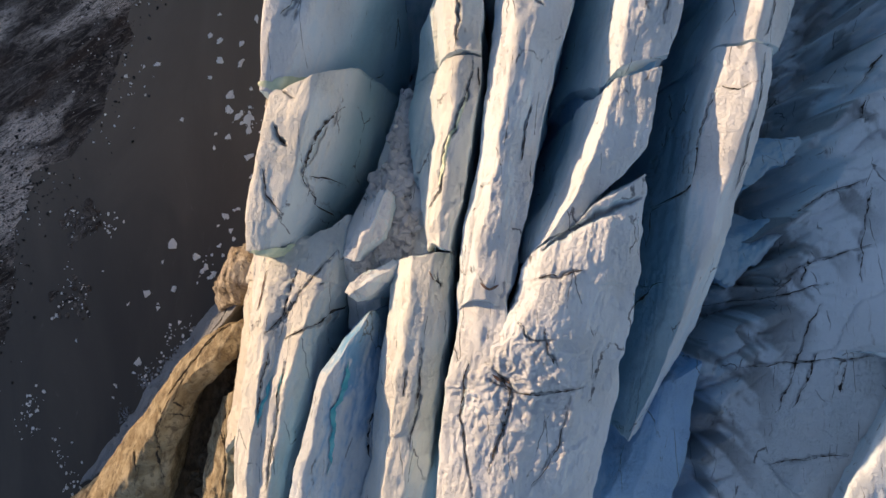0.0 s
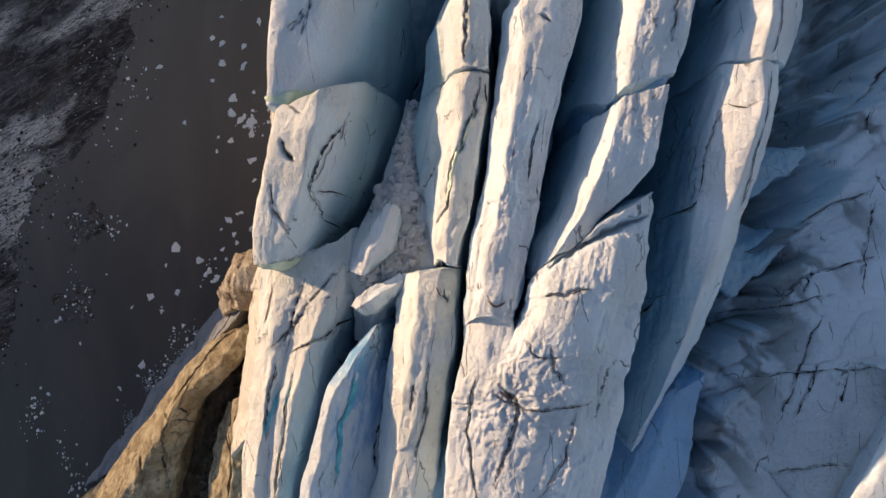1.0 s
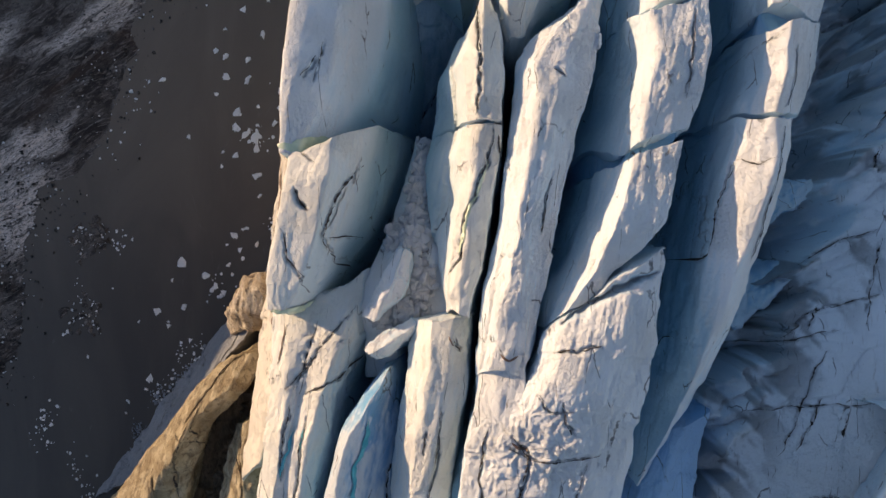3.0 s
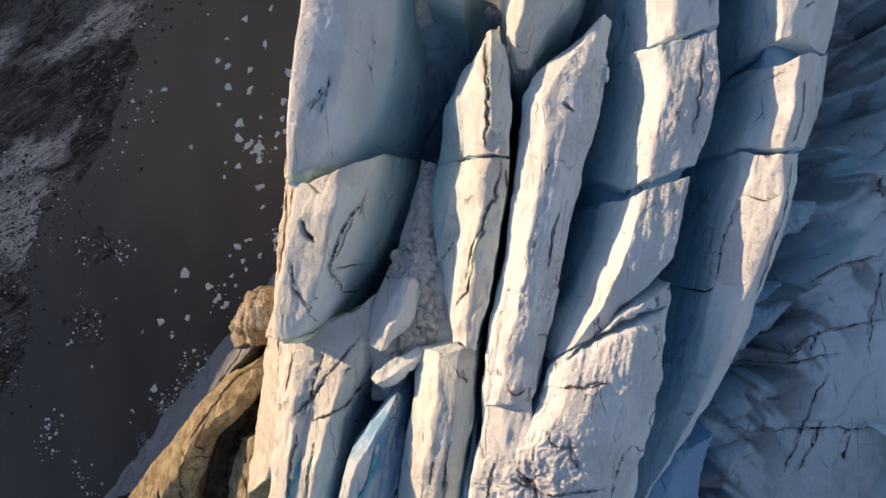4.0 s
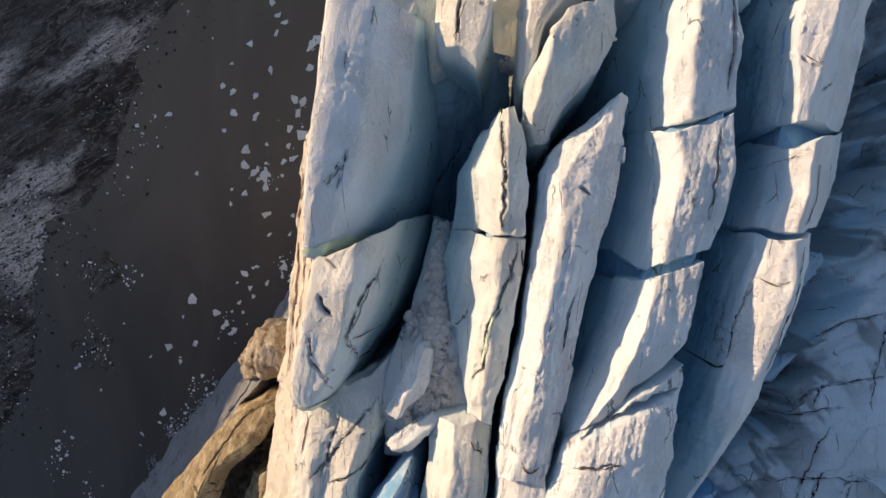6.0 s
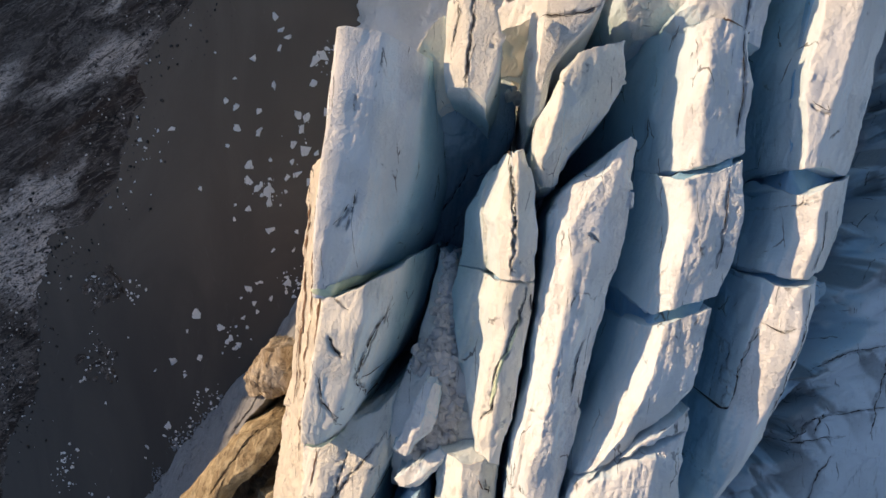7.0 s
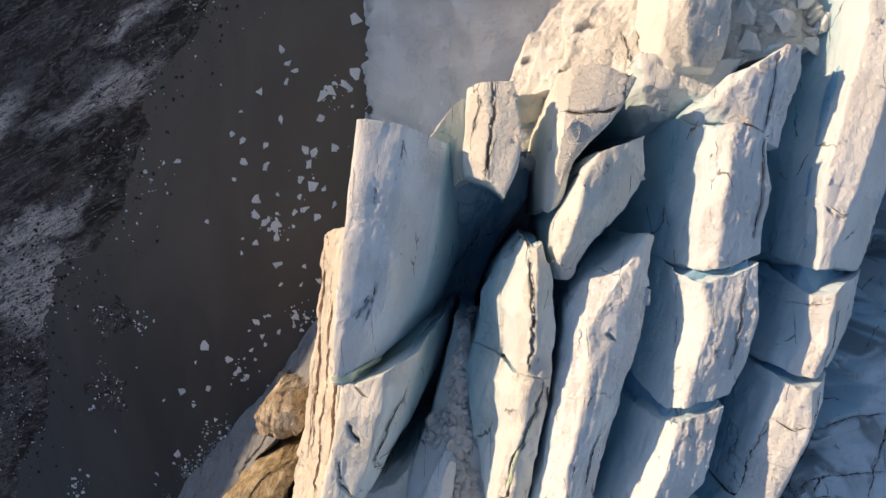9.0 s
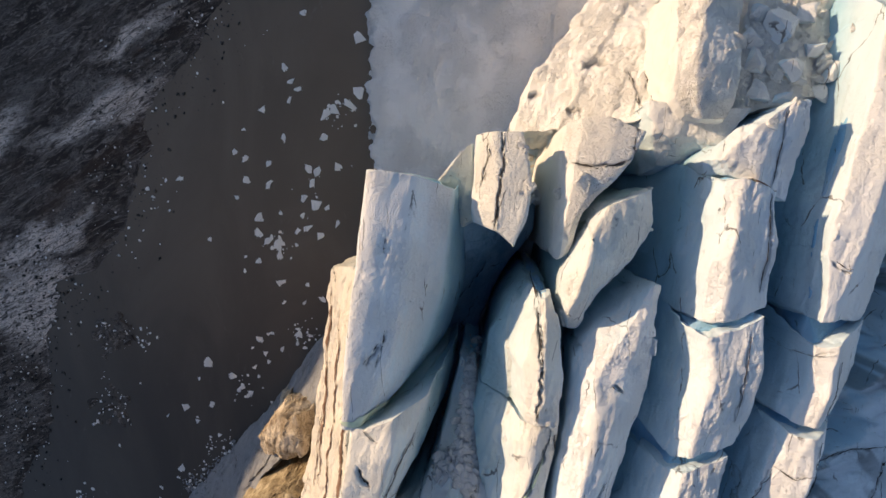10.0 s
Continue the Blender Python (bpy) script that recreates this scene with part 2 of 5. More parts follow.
def flakes(q, seed, tilt):
    """Flat broken flakes: each cell of the plane q is a facet that leans its own way."""
    i = np.floor(q).astype(np.int64)
    best = np.full(len(q), 1e9)
    out = np.zeros(len(q))
    for a in (-1, 0, 1):
        for b in (-1, 0, 1):
            cx, cy = (i[:, 0] + a) % 65536, (i[:, 1] + b) % 65536
            zero = np.zeros_like(cx)
            dx = q[:, 0] - (i[:, 0] + a + 0.5 + 0.45 * lattice(cx, cy, zero, seed))
            dy = q[:, 1] - (i[:, 1] + b + 0.5 + 0.45 * lattice(cx, cy, zero + 1, seed))
            d = dx * dx + dy * dy
            near = d < best
            best = np.where(near, d, best)
            lean = dx * lattice(cx, cy, zero + 2, seed) + dy * lattice(cx, cy, zero + 3, seed) + 0.22 * lattice(cx, cy, zero + 4, seed)
            out = np.where(near, lean, out)
    return tilt * out


def grid_faces(rows, columns, first=0):
    n = np.arange(rows * columns).reshape(rows, columns) + first
    return np.stack([n[:-1, :-1], n[:-1, 1:], n[1:, 1:], n[1:, :-1]], -1).reshape(-1, 4)


def mesh_from(name, points, quads, material, silt=None, below=None):
    me = bpy.data.meshes.new(name)
    me.vertices.add(len(points))
    me.vertices.foreach_set("co", np.asarray(points, np.float32).ravel())
    me.loops.add(quads.size)
    me.loops.foreach_set("vertex_index", quads.astype(np.int32).ravel())
    me.polygons.add(len(quads))
    me.polygons.foreach_set("loop_start", np.arange(0, quads.size, 4, dtype=np.int32))
    me.polygons.foreach_set("use_smooth", np.ones(len(quads), bool))
    me.update(calc_edges=True)
    if silt is not None:
        layer = me.attributes.new("silt", "FLOAT", "POINT")
        layer.data.foreach_set("value", np.asarray(silt, np.float32))
    if below is not None:
        layer = me.attributes.new("below", "FLOAT", "POINT")
        layer.data.foreach_set("value", np.asarray(below, np.float32))
    me.materials.append(material)
    return me


def glide(rows, count):
    """Rows spread evenly along their length, between straight lines and a smooth curve through them."""
    rows = np.asarray(rows, float)
    mid = rows.reshape(len(rows), -1, 3)[:, 1]
    far = np.r_[0, np.cumsum(np.linalg.norm(np.diff(mid, axis=0), axis=1))]
    s = np.linspace(0, far[-1], count)
    slope = np.gradient(rows, far, axis=0) if len(rows) > 2 else np.repeat(np.diff(rows, axis=0) / far[-1], 2, 0)
    k = np.clip(np.searchsorted(far, s) - 1, 0, len(far) - 2)
    h = (far[k + 1] - far[k])[:, None]
    u = ((s - far[k]) / h[:, 0])[:, None]
    straight = (1 - u) * rows[k] + u * rows[k + 1]
    return 0.55 * straight + 0.45 * (
        (2 * u**3 - 3 * u**2 + 1) * rows[k] + (u**3 - 2 * u**2 + u) * h * slope[k]
        + (-2 * u**3 + 3 * u**2) * rows[k + 1] + (u**3 - u**2) * h * slope[k + 1]
    ), s


def spread(far, step, growth):
    """Steps from 0 to 1 over a length, small at first and growing."""
    steps = [step]
    while sum(steps) < far:
        steps.append(steps[-1] * growth)
    return np.r_[0, np.cumsum(steps)] / sum(steps)


def blur(a, width):
    """Rounds the shoulders of profiles, along axis 1."""
    n = int(3 * width) + 1
    k = np.exp(-0.5 * (np.arange(-n, n + 1) / width) ** 2)
    k /= k.sum()
    padded = np.concatenate([2 * a[:, :1] - a[:, n:0:-1], a, 2 * a[:, -1:] - a[:, -2 : -n - 2 : -1]], 1)
    return sum(w * padded[:, i : i + a.shape[1]] for i, w in enumerate(k))


def carve(points, cracks):
    """How deep each crack cuts, and how much silt lies in it."""
    depth, silt = np.zeros(len(points)), np.zeros(len(points))
    xy = points[:, :2] + 0.22 * np.stack([fractal(points * 0.9, 3, 71), fractal(points * 0.9, 3, 83)], 1)
    for width, deep, line in cracks:
        line = np.asarray(line, float)
        best = np.full(len(points), 1e9)
        ends = np.zeros(len(points))
        for n, (a, b) in enumerate(zip(line[:-1], line[1:])):
            ab = b - a
            u = np.clip(((xy - a) @ ab) / (ab @ ab), 0, 1)
            d = np.linalg.norm(xy - a - u[:, None] * ab, axis=1)
            ends = np.where(d < best, (n + u) / (len(line) - 1), ends)
            best = np.minimum(best, d)
        taper = np.clip(4 * np.minimum(ends, 1 - ends) + 0.25, 0, 1)
        half = 0.20 * width * taper * (0.75 + 0.5 * np.abs(smooth_noise(points * 0.8, 5)))
        cut = np.exp(-((best / np.maximum(half, 0.05)) ** 2))
        depth = np.maximum(depth, deep * taper * cut)
        silt = np.maximum(silt, np.clip(0.8 * cut - 0.35, 0, 1) * np.clip(0.4 + 1.2 * smooth_noise(points * 0.6, 8) ** 2 + 0.4, 0, 1))
    return depth, silt


def silt_seam(ob, p, line, width, seed, kind="silt"):
    """A ribbon in a crack of ob, lying on the points p: dark or rusty silt, a vein, or painted lip glow."""
    line = np.asarray(line, float)
    far = np.r_[0, np.cumsum(np.linalg.norm(np.diff(line, axis=0), axis=1))]
    s = np.arange(0, far[-1], 0.16)
    mid = np.stack([np.interp(s, far, line[:, k]) for k in (0, 1)], 1)
    q = np.c_[mid, np.full(len(s), seed * 3.7)]
    mid = mid + 0.17 * np.stack([fractal(q * 0.6, 4, seed), fractal(q * 0.6, 4, seed + 40)], 1)
    way = np.gradient(mid, axis=0)
    way /= np.linalg.norm(way, axis=1)[:, None] + 1e-9
    side = np.stack([-way[:, 1], way[:, 0]], 1)
    taper = np.clip(5 * np.minimum(s, far[-1] - s) / far[-1] + 0.12, 0, 1)
    uneven = np.clip(0.6 + 1.3 * fractal(q * 1.6, 4, seed + 9, 0.7), 0.03, 1.7)
    if kind != "silt":
        uneven = np.clip(0.9 + 0.5 * fractal(q * 0.9, 3, seed + 9, 0.6), 0.4, 1.4)
    half = 0.11 * width * taper * uneven
    low, high = mid.min(0) - 1, mid.max(0) + 1
    near = p[(p[:, 0] > low[0]) & (p[:, 0] < high[0]) & (p[:, 1] > low[1]) & (p[:, 1] < high[1])]
    if len(near) < 20:
        return
    near = near[near[:, 2] > near[:, 2].max() - 14]
    edges = []
    for k in (-1, -0.35, 0.35, 1):
        xy = mid + side * (k * half)[:, None]
        gap = ((xy[:, None] - near[None, :, :2]) ** 2).sum(2)
        z = np.where(gap < 0.05, near[None, :, 2], -1e9).max(1)
        z = np.where(z < 0, near[gap.argmin(1), 2], z)
        edges.append(np.c_[xy, z + (0.03 if abs(k) < 1 else -0.02)])
    points = np.stack(edges, 1).reshape(-1, 3)
    name, material, label = {
        "silt": ("silt_seam", SILT, "dark silt seam in a crack"),
        "vein": ("ice_vein", VEIN, "turquoise vein of clear ice"),
        "lip": ("lip_glow_strip", LIP_GLOW, "yellow-green strip coloured like sunlight through thin ice"),
        "rust": ("silt_seam", RUST, "reddish brown silt seam"),
    }[kind]
    seam = new(name, mesh_from(name, points, grid_faces(len(s), 4), material))
    seam.parent = ob
    tagged(seam, label)


RIDGES = {}


def core(label, parts, drop=2.3, inset=1.0, **settings):
    """The sound ice under a row of blocks: it closes the cracks between them some way down."""
    rows = []
    for part in parts:
        part, count = part if isinstance(part, tuple) else (part, None)
        found = RIDGES[part][:count]
        p = np.asarray(found, float).reshape(len(found), -1, 3)
        way = p[:, -1] - p[:, 0]
        way /= np.linalg.norm(way, axis=1)[:, None]
        way[:, 2] = 0
        p[:, :2] += inset * way[:, None]
        p[:, -2:] -= inset * way[:, None]
        p[:, 1:-1, 2] -= drop
        p[:, (0, -1), 2] -= 0.3 * drop
        rows += p.reshape(len(p), -1).tolist()
    return serac("ice_core", label, rows, **settings)


def serac(name, label, rows, cracks=(), veins=(), base=10.0, left=0.02, right=0.0, material=None, step=0.16, rough=1.0, crust=1.0,
          shoulder=0.28, seed=1, chip=1.0, star=None, category="ice serac", group=""):
    """A ridge of ice. Each row gives points across it, from left to right; the flanks run down to the base."""
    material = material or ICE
    RIDGES[label] = rows
    rows = np.asarray(rows, float)
    length = np.linalg.norm(np.diff(rows[:, 3:6], axis=0), axis=1).sum()
    along = max(8, int(length / step))
    ring, s = glide(rows, along)
    lines = [ring[:, k : k + 3] for k in range(0, ring.shape[1], 3)]
    L, C, R = lines[0], lines[1], lines[-1]
    out = L[:, :2] - R[:, :2]
    out /= np.linalg.norm(out, axis=1)[:, None]
    BL = np.c_[L[:, :2] + out * (left * (L[:, 2] - base))[:, None], np.full(along, base)]
    BR = np.c_[R[:, :2] - out * (right * (R[:, 2] - base))[:, None], np.full(along, base)]
    bits = []
    for a, b, way in ((BL, L, -1), *((p, q, 0) for p, q in zip(lines, lines[1:])), (R, BR, 1)):
        far = np.linalg.norm(b - a, axis=1).mean()
        u = spread(far, step, 1.11)[:-1] if way > 0 else (1 - spread(far, step, 1.09)[::-1])[:-1] if way < 0 else np.linspace(0, 1, max(4, int(far / step)) + 1)[:-1]
        u = u[None, :, None]
        bits.append(a[:, None] * (1 - u) + b[:, None] * u)
    grid = np.concatenate([*bits, BR[:, None]], 1)
    across = grid.shape[1]
    grid = blur(grid, shoulder / step)
    # Ends: the first and the last profile run straight down, so that the cut face is closed.
    fall = spread(grid[:, :, 2].max() - base, step, 1.15)[1:, None, None]
    heading = np.gradient(C, axis=0)
    heading /= np.linalg.norm(heading, axis=1)[:, None]
    def skirt(edge, way):
        low = edge.copy()
        low[:, 2] = base
        low[:, :2] += way[:2] * (0.02 * (edge[:, 2:3] - base))
        return edge[None] * (1 - fall) + low[None] * fall
    grid = np.concatenate([skirt(grid[0], -heading[0])[::-1], grid, skirt(grid[-1], heading[-1])], 0)
    count = grid.shape[0]
    p = grid.reshape(-1, 3)
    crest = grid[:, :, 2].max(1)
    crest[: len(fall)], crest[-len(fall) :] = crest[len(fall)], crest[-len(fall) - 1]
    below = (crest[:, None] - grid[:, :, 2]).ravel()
    p = p + 0.42 * rough * np.stack([fractal(p * 0.22 + k * 31.7, 3, 900 + 20 * k) for k in range(3)], 1) * (0.7, 0.9, 0.55)
    g = p.reshape(count, across, 3)
    normal = np.cross(np.gradient(g, axis=1), np.gradient(g, axis=0)).reshape(-1, 3)
    normal /= np.linalg.norm(normal, axis=1)[:, None] + 1e-9
    if normal[:, 2].mean() < 0:
        normal = -normal
    flat = np.clip((normal[:, 2] - 0.35) / 0.45, 0, 1)
    turned = np.stack([p[:, 0] * 0.97 - p[:, 1] * 0.22, p[:, 0] * 0.22 + p[:, 1] * 0.97, p[:, 2]], 1)
    flutes = fractal(turned * (2.0, 0.2, 0.5), 4, seed + 5)
    facets = ridged(turned * (0.35, 0.16, 0.3), 4, seed + 9)
    crumbs = 0.2 + 0.8 * ridged(turned * (1.5, 1.0, 1.4), 4, seed + 13, 0.65)
    patch = np.clip(0.25 + 0.3 * crust + 1.3 * fractal(p * 0.16, 3, seed + 21), 0, 1)
    plane = np.stack([turned[:, 0] + 0.5 * turned[:, 2], turned[:, 1] + 0.3 * turned[:, 2]], 1)
    plane = plane + 0.5 * np.stack([fractal(p * 0.5, 3, seed + 51), fractal(p * 0.5, 3, seed + 57)], 1)
    chips = flakes(plane * (0.20, 0.05), seed, 0.34) + flakes(plane * (0.9, 0.22), seed + 3, 0.06)
    d = rough * (0.045 * flutes + 0.08 * (facets - 0.5) + chip * chips * (1 - 0.35 * flat)) + crust * 0.22 * flat * patch * (crumbs - 0.55)
    if star:  # ridges that radiate from one spot
        dx, dy = p[:, 0] - star[0], p[:, 1] - star[1]
        r = np.hypot(dx, dy) + 0.3
        turn = 0.5 * fractal(p * 0.35, 3, seed + 67)
        dx, dy = dx + turn * dy, dy - turn * dx
        spokes = ridged(np.stack([3.6 * dx / r, 3.6 * dy / r, 0.6 * r], 1), 4, seed + 61, 0.6)
        d = d + flat * star[2] * (spokes - 0.55) * np.clip(r / 1.5, 0, 1) * np.clip(1.6 - r / 6.0, 0, 1) - 0.25 * flat * np.exp(-r * r)
    d = d + 0.03 * rough * fractal(turned * (3.2, 0.8, 1.2), 2, seed + 31) + 0.13 * rough * (ridged(turned * (0.7, 0.4, 0.6), 4, seed + 33, 0.55) - 0.55)
    deep, silt = carve(p, cracks) if len(cracks) else (0.0, np.zeros(len(p)))
    natural = np.clip((ridged(turned * (0.5, 0.12, 0.3), 3, seed + 41) - 0.80) / 0.10, 0, 1)
    d = d - 0.22 * rough * natural
    creases = np.clip((ridged(turned * (0.85, 0.07, 0.25) + 3.1, 3, seed + 43) - 0.70) / 0.18, 0, 1)
    d = d - 0.13 * rough * creases * (1 - 0.5 * flat * patch)
    silt = np.maximum(silt, 0.5 * natural * np.clip(smooth_noise(p * 0.35, seed + 47) * 2, 0, 1))
    p = p + normal * d[:, None]
    p[:, 2] -= deep
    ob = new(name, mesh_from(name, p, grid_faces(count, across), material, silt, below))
    for n, (width, deep, line) in enumerate(cracks):
        if width < 1.5:
            silt_seam(ob, p, line, width, seed + n)
    for n, (width, line, kind) in enumerate(veins):
        silt_seam(ob, p, line, width, seed + 30 + n, kind)
    return tagged(ob, label, category, group)


def sheet(name, x0, x1, y0, y1, step, height, material, silt=None):
    """Ground of a height that depends on x and y."""
    nx, ny = int((x1 - x0) / step) + 1, int((y1 - y0) / step) + 1
    X, Y = np.meshgrid(np.linspace(x0, x1, nx), np.linspace(y0, y1, ny))
    p = np.stack([X.ravel(), Y.ravel(), np.zeros(nx * ny)], 1)
    p[:, 2] = height(p)
    return new(name, mesh_from(name, p, grid_faces(ny, nx), material, silt(p) if silt else None))


def chunk_mesh(name, seed, material, flat=1.0):
    """An angular lump about one metre across."""
    rng = random.Random(seed)
    bm = bmesh.new()
    bmesh.ops.create_icosphere(bm, subdivisions=2, radius=0.6)
    for _ in range(11):
        way = Vector((rng.uniform(-1, 1), rng.uniform(-1, 1), rng.uniform(-1, 1))).normalized()
        limit = rng.uniform(0.20, 0.40)
        for v in bm.verts:
            over = v.co.dot(way) - limit
            if over > 0:
                v.co -= way * over
    for v in bm.verts:
        v.co *= 1 + 0.06 * noise.noise(v.co * 3 + Vector((seed, 0, 0)))
        v.co.z *= flat
    me = bpy.data.meshes.new(name)
    bm.to_mesh(me)
    bm.free()
    me.materials.append(material)
    return me


def floe_mesh(name, seed, material):
    """A flat angular cake of ice about one metre across, with a broken rim."""
    rng = random.Random(seed)
    n = rng.randint(6, 9)
    bm = bmesh.new()
    rings = []
    corners = sorted(rng.uniform(0, 6.283) for _ in range(n))
    radii = [rng.uniform(0.32, 0.60) for _ in range(n)]
    for z, size in ((-0.18, 0.82), (0.10, 1.0), (0.20, 0.84)):
        rings.append([bm.verts.new((size * r * math.cos(a) + rng.uniform(-0.02, 0.02), size * r * math.sin(a), z + rng.uniform(-0.03, 0.03))) for a, r in zip(corners, radii)])
    for low, high in zip(rings, rings[1:]):
        for k in range(n):
            bm.faces.new((low[k], low[(k + 1) % n], high[(k + 1) % n], high[k]))
    peak = bm.verts.new((rng.uniform(-0.15, 0.15), rng.uniform(-0.15, 0.15), 0.27))
    for k in range(n):
        bm.faces.new((rings[-1][k], rings[-1][(k + 1) % n], peak))
    bm.faces.new(rings[0][::-1])
    me = bpy.data.meshes.new(name)
    bm.to_mesh(me)
    bm.free()
    me.materials.append(material)
    return me


def heap(name, spots, seed, material, flat=0.8):
    """Many small lumps, too many to count, as one mesh. Spots are x, y, z, size."""
    rng = np.random.RandomState(seed)
    shapes = []
    for n in range(8):
        me = chunk_mesh("lump", 500 + seed * 10 + n, material, flat)
        co = np.empty(len(me.vertices) * 3, np.float32)
        me.vertices.foreach_get("co", co)
        tri = np.array([f.vertices[:] for f in me.polygons])
        shapes.append((co.reshape(-1, 3), tri))
        bpy.data.meshes.remove(me)
    points, faces, first = [], [], 0
    for x, y, z, size in spots:
        co, tri = shapes[rng.randint(8)]
        a = rng.uniform(0, 6.283)
        turn = np.array([[math.cos(a), -math.sin(a), 0], [math.sin(a), math.cos(a), 0], [0, 0, 1]])
        stretch = np.array([rng.uniform(0.7, 1.4), rng.uniform(0.7, 1.2), rng.uniform(0.7, 1.2)]) * size
        points.append((co * stretch) @ turn.T + (x, y, z))
        faces.append(tri + first)
        first += len(co)
    me = bpy.data.meshes.new(name)
    me.from_pydata(np.concatenate(points).tolist(), [], np.concatenate(faces).tolist())
    me.materials.append(material)
    return new(name, me)


# ---- the large structure ----
def far_out(name, size, z, material, label):
    """One sheet that reaches the horizon."""
    me = mesh_from(name, np.array([(-size, -size, z), (size, -size, z), (size, size, z), (-size, size, z)], float), np.array([[0, 1, 2, 3]]), material)
    return tagged(new(name, me), label, "water", kind="structure")


far_out("water", 4000.0, 0.0, WATER, "dark grey-brown silty melt water with faint foam streaks")

SHORE = ((-115.6, -37.5), (-110.8, -15.0), (-109.2, -14.4), (-106.8, -5.7), (-105.8, 0.1), (-104.6, 7.9), (-102.9, 20.9), (-103.6, 23.0), (-94.2, 26.4), (-81.2, 45.1), (-81.8, 60.3), (-69.4, 72.8), (-62.5, 82.7), (-61.0, 89.2))
MOUNTAIN = 100.0  # metres


def shore_height(p):
    edge = np.interp(p[:, 1], [y for x, y in SHORE], [x for x, y in SHORE])
    inland = edge - p[:, 0] + 2.2 * fractal(p * (0.09, 0.09, 0), 4, 201)
    turned = np.stack([p[:, 0] * 0.85 + p[:, 1] * 0.5, p[:, 1] * 0.85 - p[:, 0] * 0.5, p[:, 0] * 0], 1)
    h = 0.05 * inland + np.clip(inland, 0, 9) * 0.06
    # Behind the shore the mountain rises.
    crest = 330.0 + 12 * fractal(p * (0.012, 0.012, 0), 3, 205)
    top = MOUNTAIN + np.interp(p[:, 1], (130, 200), (0, 14))
    h = h + np.clip((inland - 70) / 260.0, 0, 1) * top - np.clip((inland - crest) * 0.5, 0, None)
    return h + np.clip(inland * 0.3, 0.15, 1) * (0.4 * (ridged(turned * (0.12, 0.5, 0), 6, 211, 0.7) - 0.55)) - 0.15


def shore_slabs(p):
    """Where broad pale slabs lie bare."""
    q = p[:, :2] + 3 * np.stack([fractal(p * (0.12, 0.12, 0), 4, 215), fractal(p * (0.12, 0.12, 0), 4, 217)], 1)
    out = np.zeros(len(p))
    along, across = q[:, 0] * 0.88 + q[:, 1] * 0.47, q[:, 1] * 0.88 - q[:, 0] * 0.47
    for x, y, wide, high in ((-108.1, 19.8, 13.0, 9.0), (-106.0, 33.0, 15.0, 4.0), (-92.0, 58.0, 17.0, 3.4), (-104.5, 8.0, 5.0, 9.0), (-118.0, 52.0, 14.0, 3.0), (-84.0, 74.0, 12.0, 2.5), (-112.0, 15.6, 8.0, 9.0)):
        out = np.maximum(out, np.clip(1.6 - 1.4 * np.hypot((along - x * 0.88 - y * 0.47) / wide, (across - y * 0.88 + x * 0.47) / high), 0, 1))
    return out


tagged(sheet("shore_ground", -160.0, -60.0, -70.0, 130.0, 0.5, shore_height, ROCK, shore_slabs),
       "dark banded glacier-scoured bedrock shore with gravel patches", "rock shore", kind="structure")


tagged(sheet("mountain", -760.0, -155.0, -320.0, 620.0, 4.0, shore_height, ROCK),
       "dark rocky mountainside rising behind the shore", "mountain", kind="structure")


def bed_height(p):
    """The floor of the crevasses; it falls to the water at the glacier's front."""
    front = np.interp(p[:, 1], (-60, -5, 40, 52, 64, 90, 140), (-44, -36, -24, -16, 0, 12, 20))
    rise = np.clip((p[:, 0] - front) / 9.0, 0, 1)
    return -3 + rise * (13 + 1.5 * fractal(p * (0.1, 0.1, 0), 3, 231))


tagged(sheet("glacier_bed", -60.0, 30.0, -75.0, 130.0, 0.8, bed_height, BLUE_ICE),
       "shaded blue ice in the depth of the crevasses", "glacier ice", kind="structure")


def basin_foot(p):
    """How far east of the foot of the fins a point lies."""
    return p[:, 0] - np.interp(p[:, 1], (-40, -30, -14, -8, 1, 10, 19, 32, 60), (19, 20.5, 25, 28, 33, 36.5, 41, 48, 56))


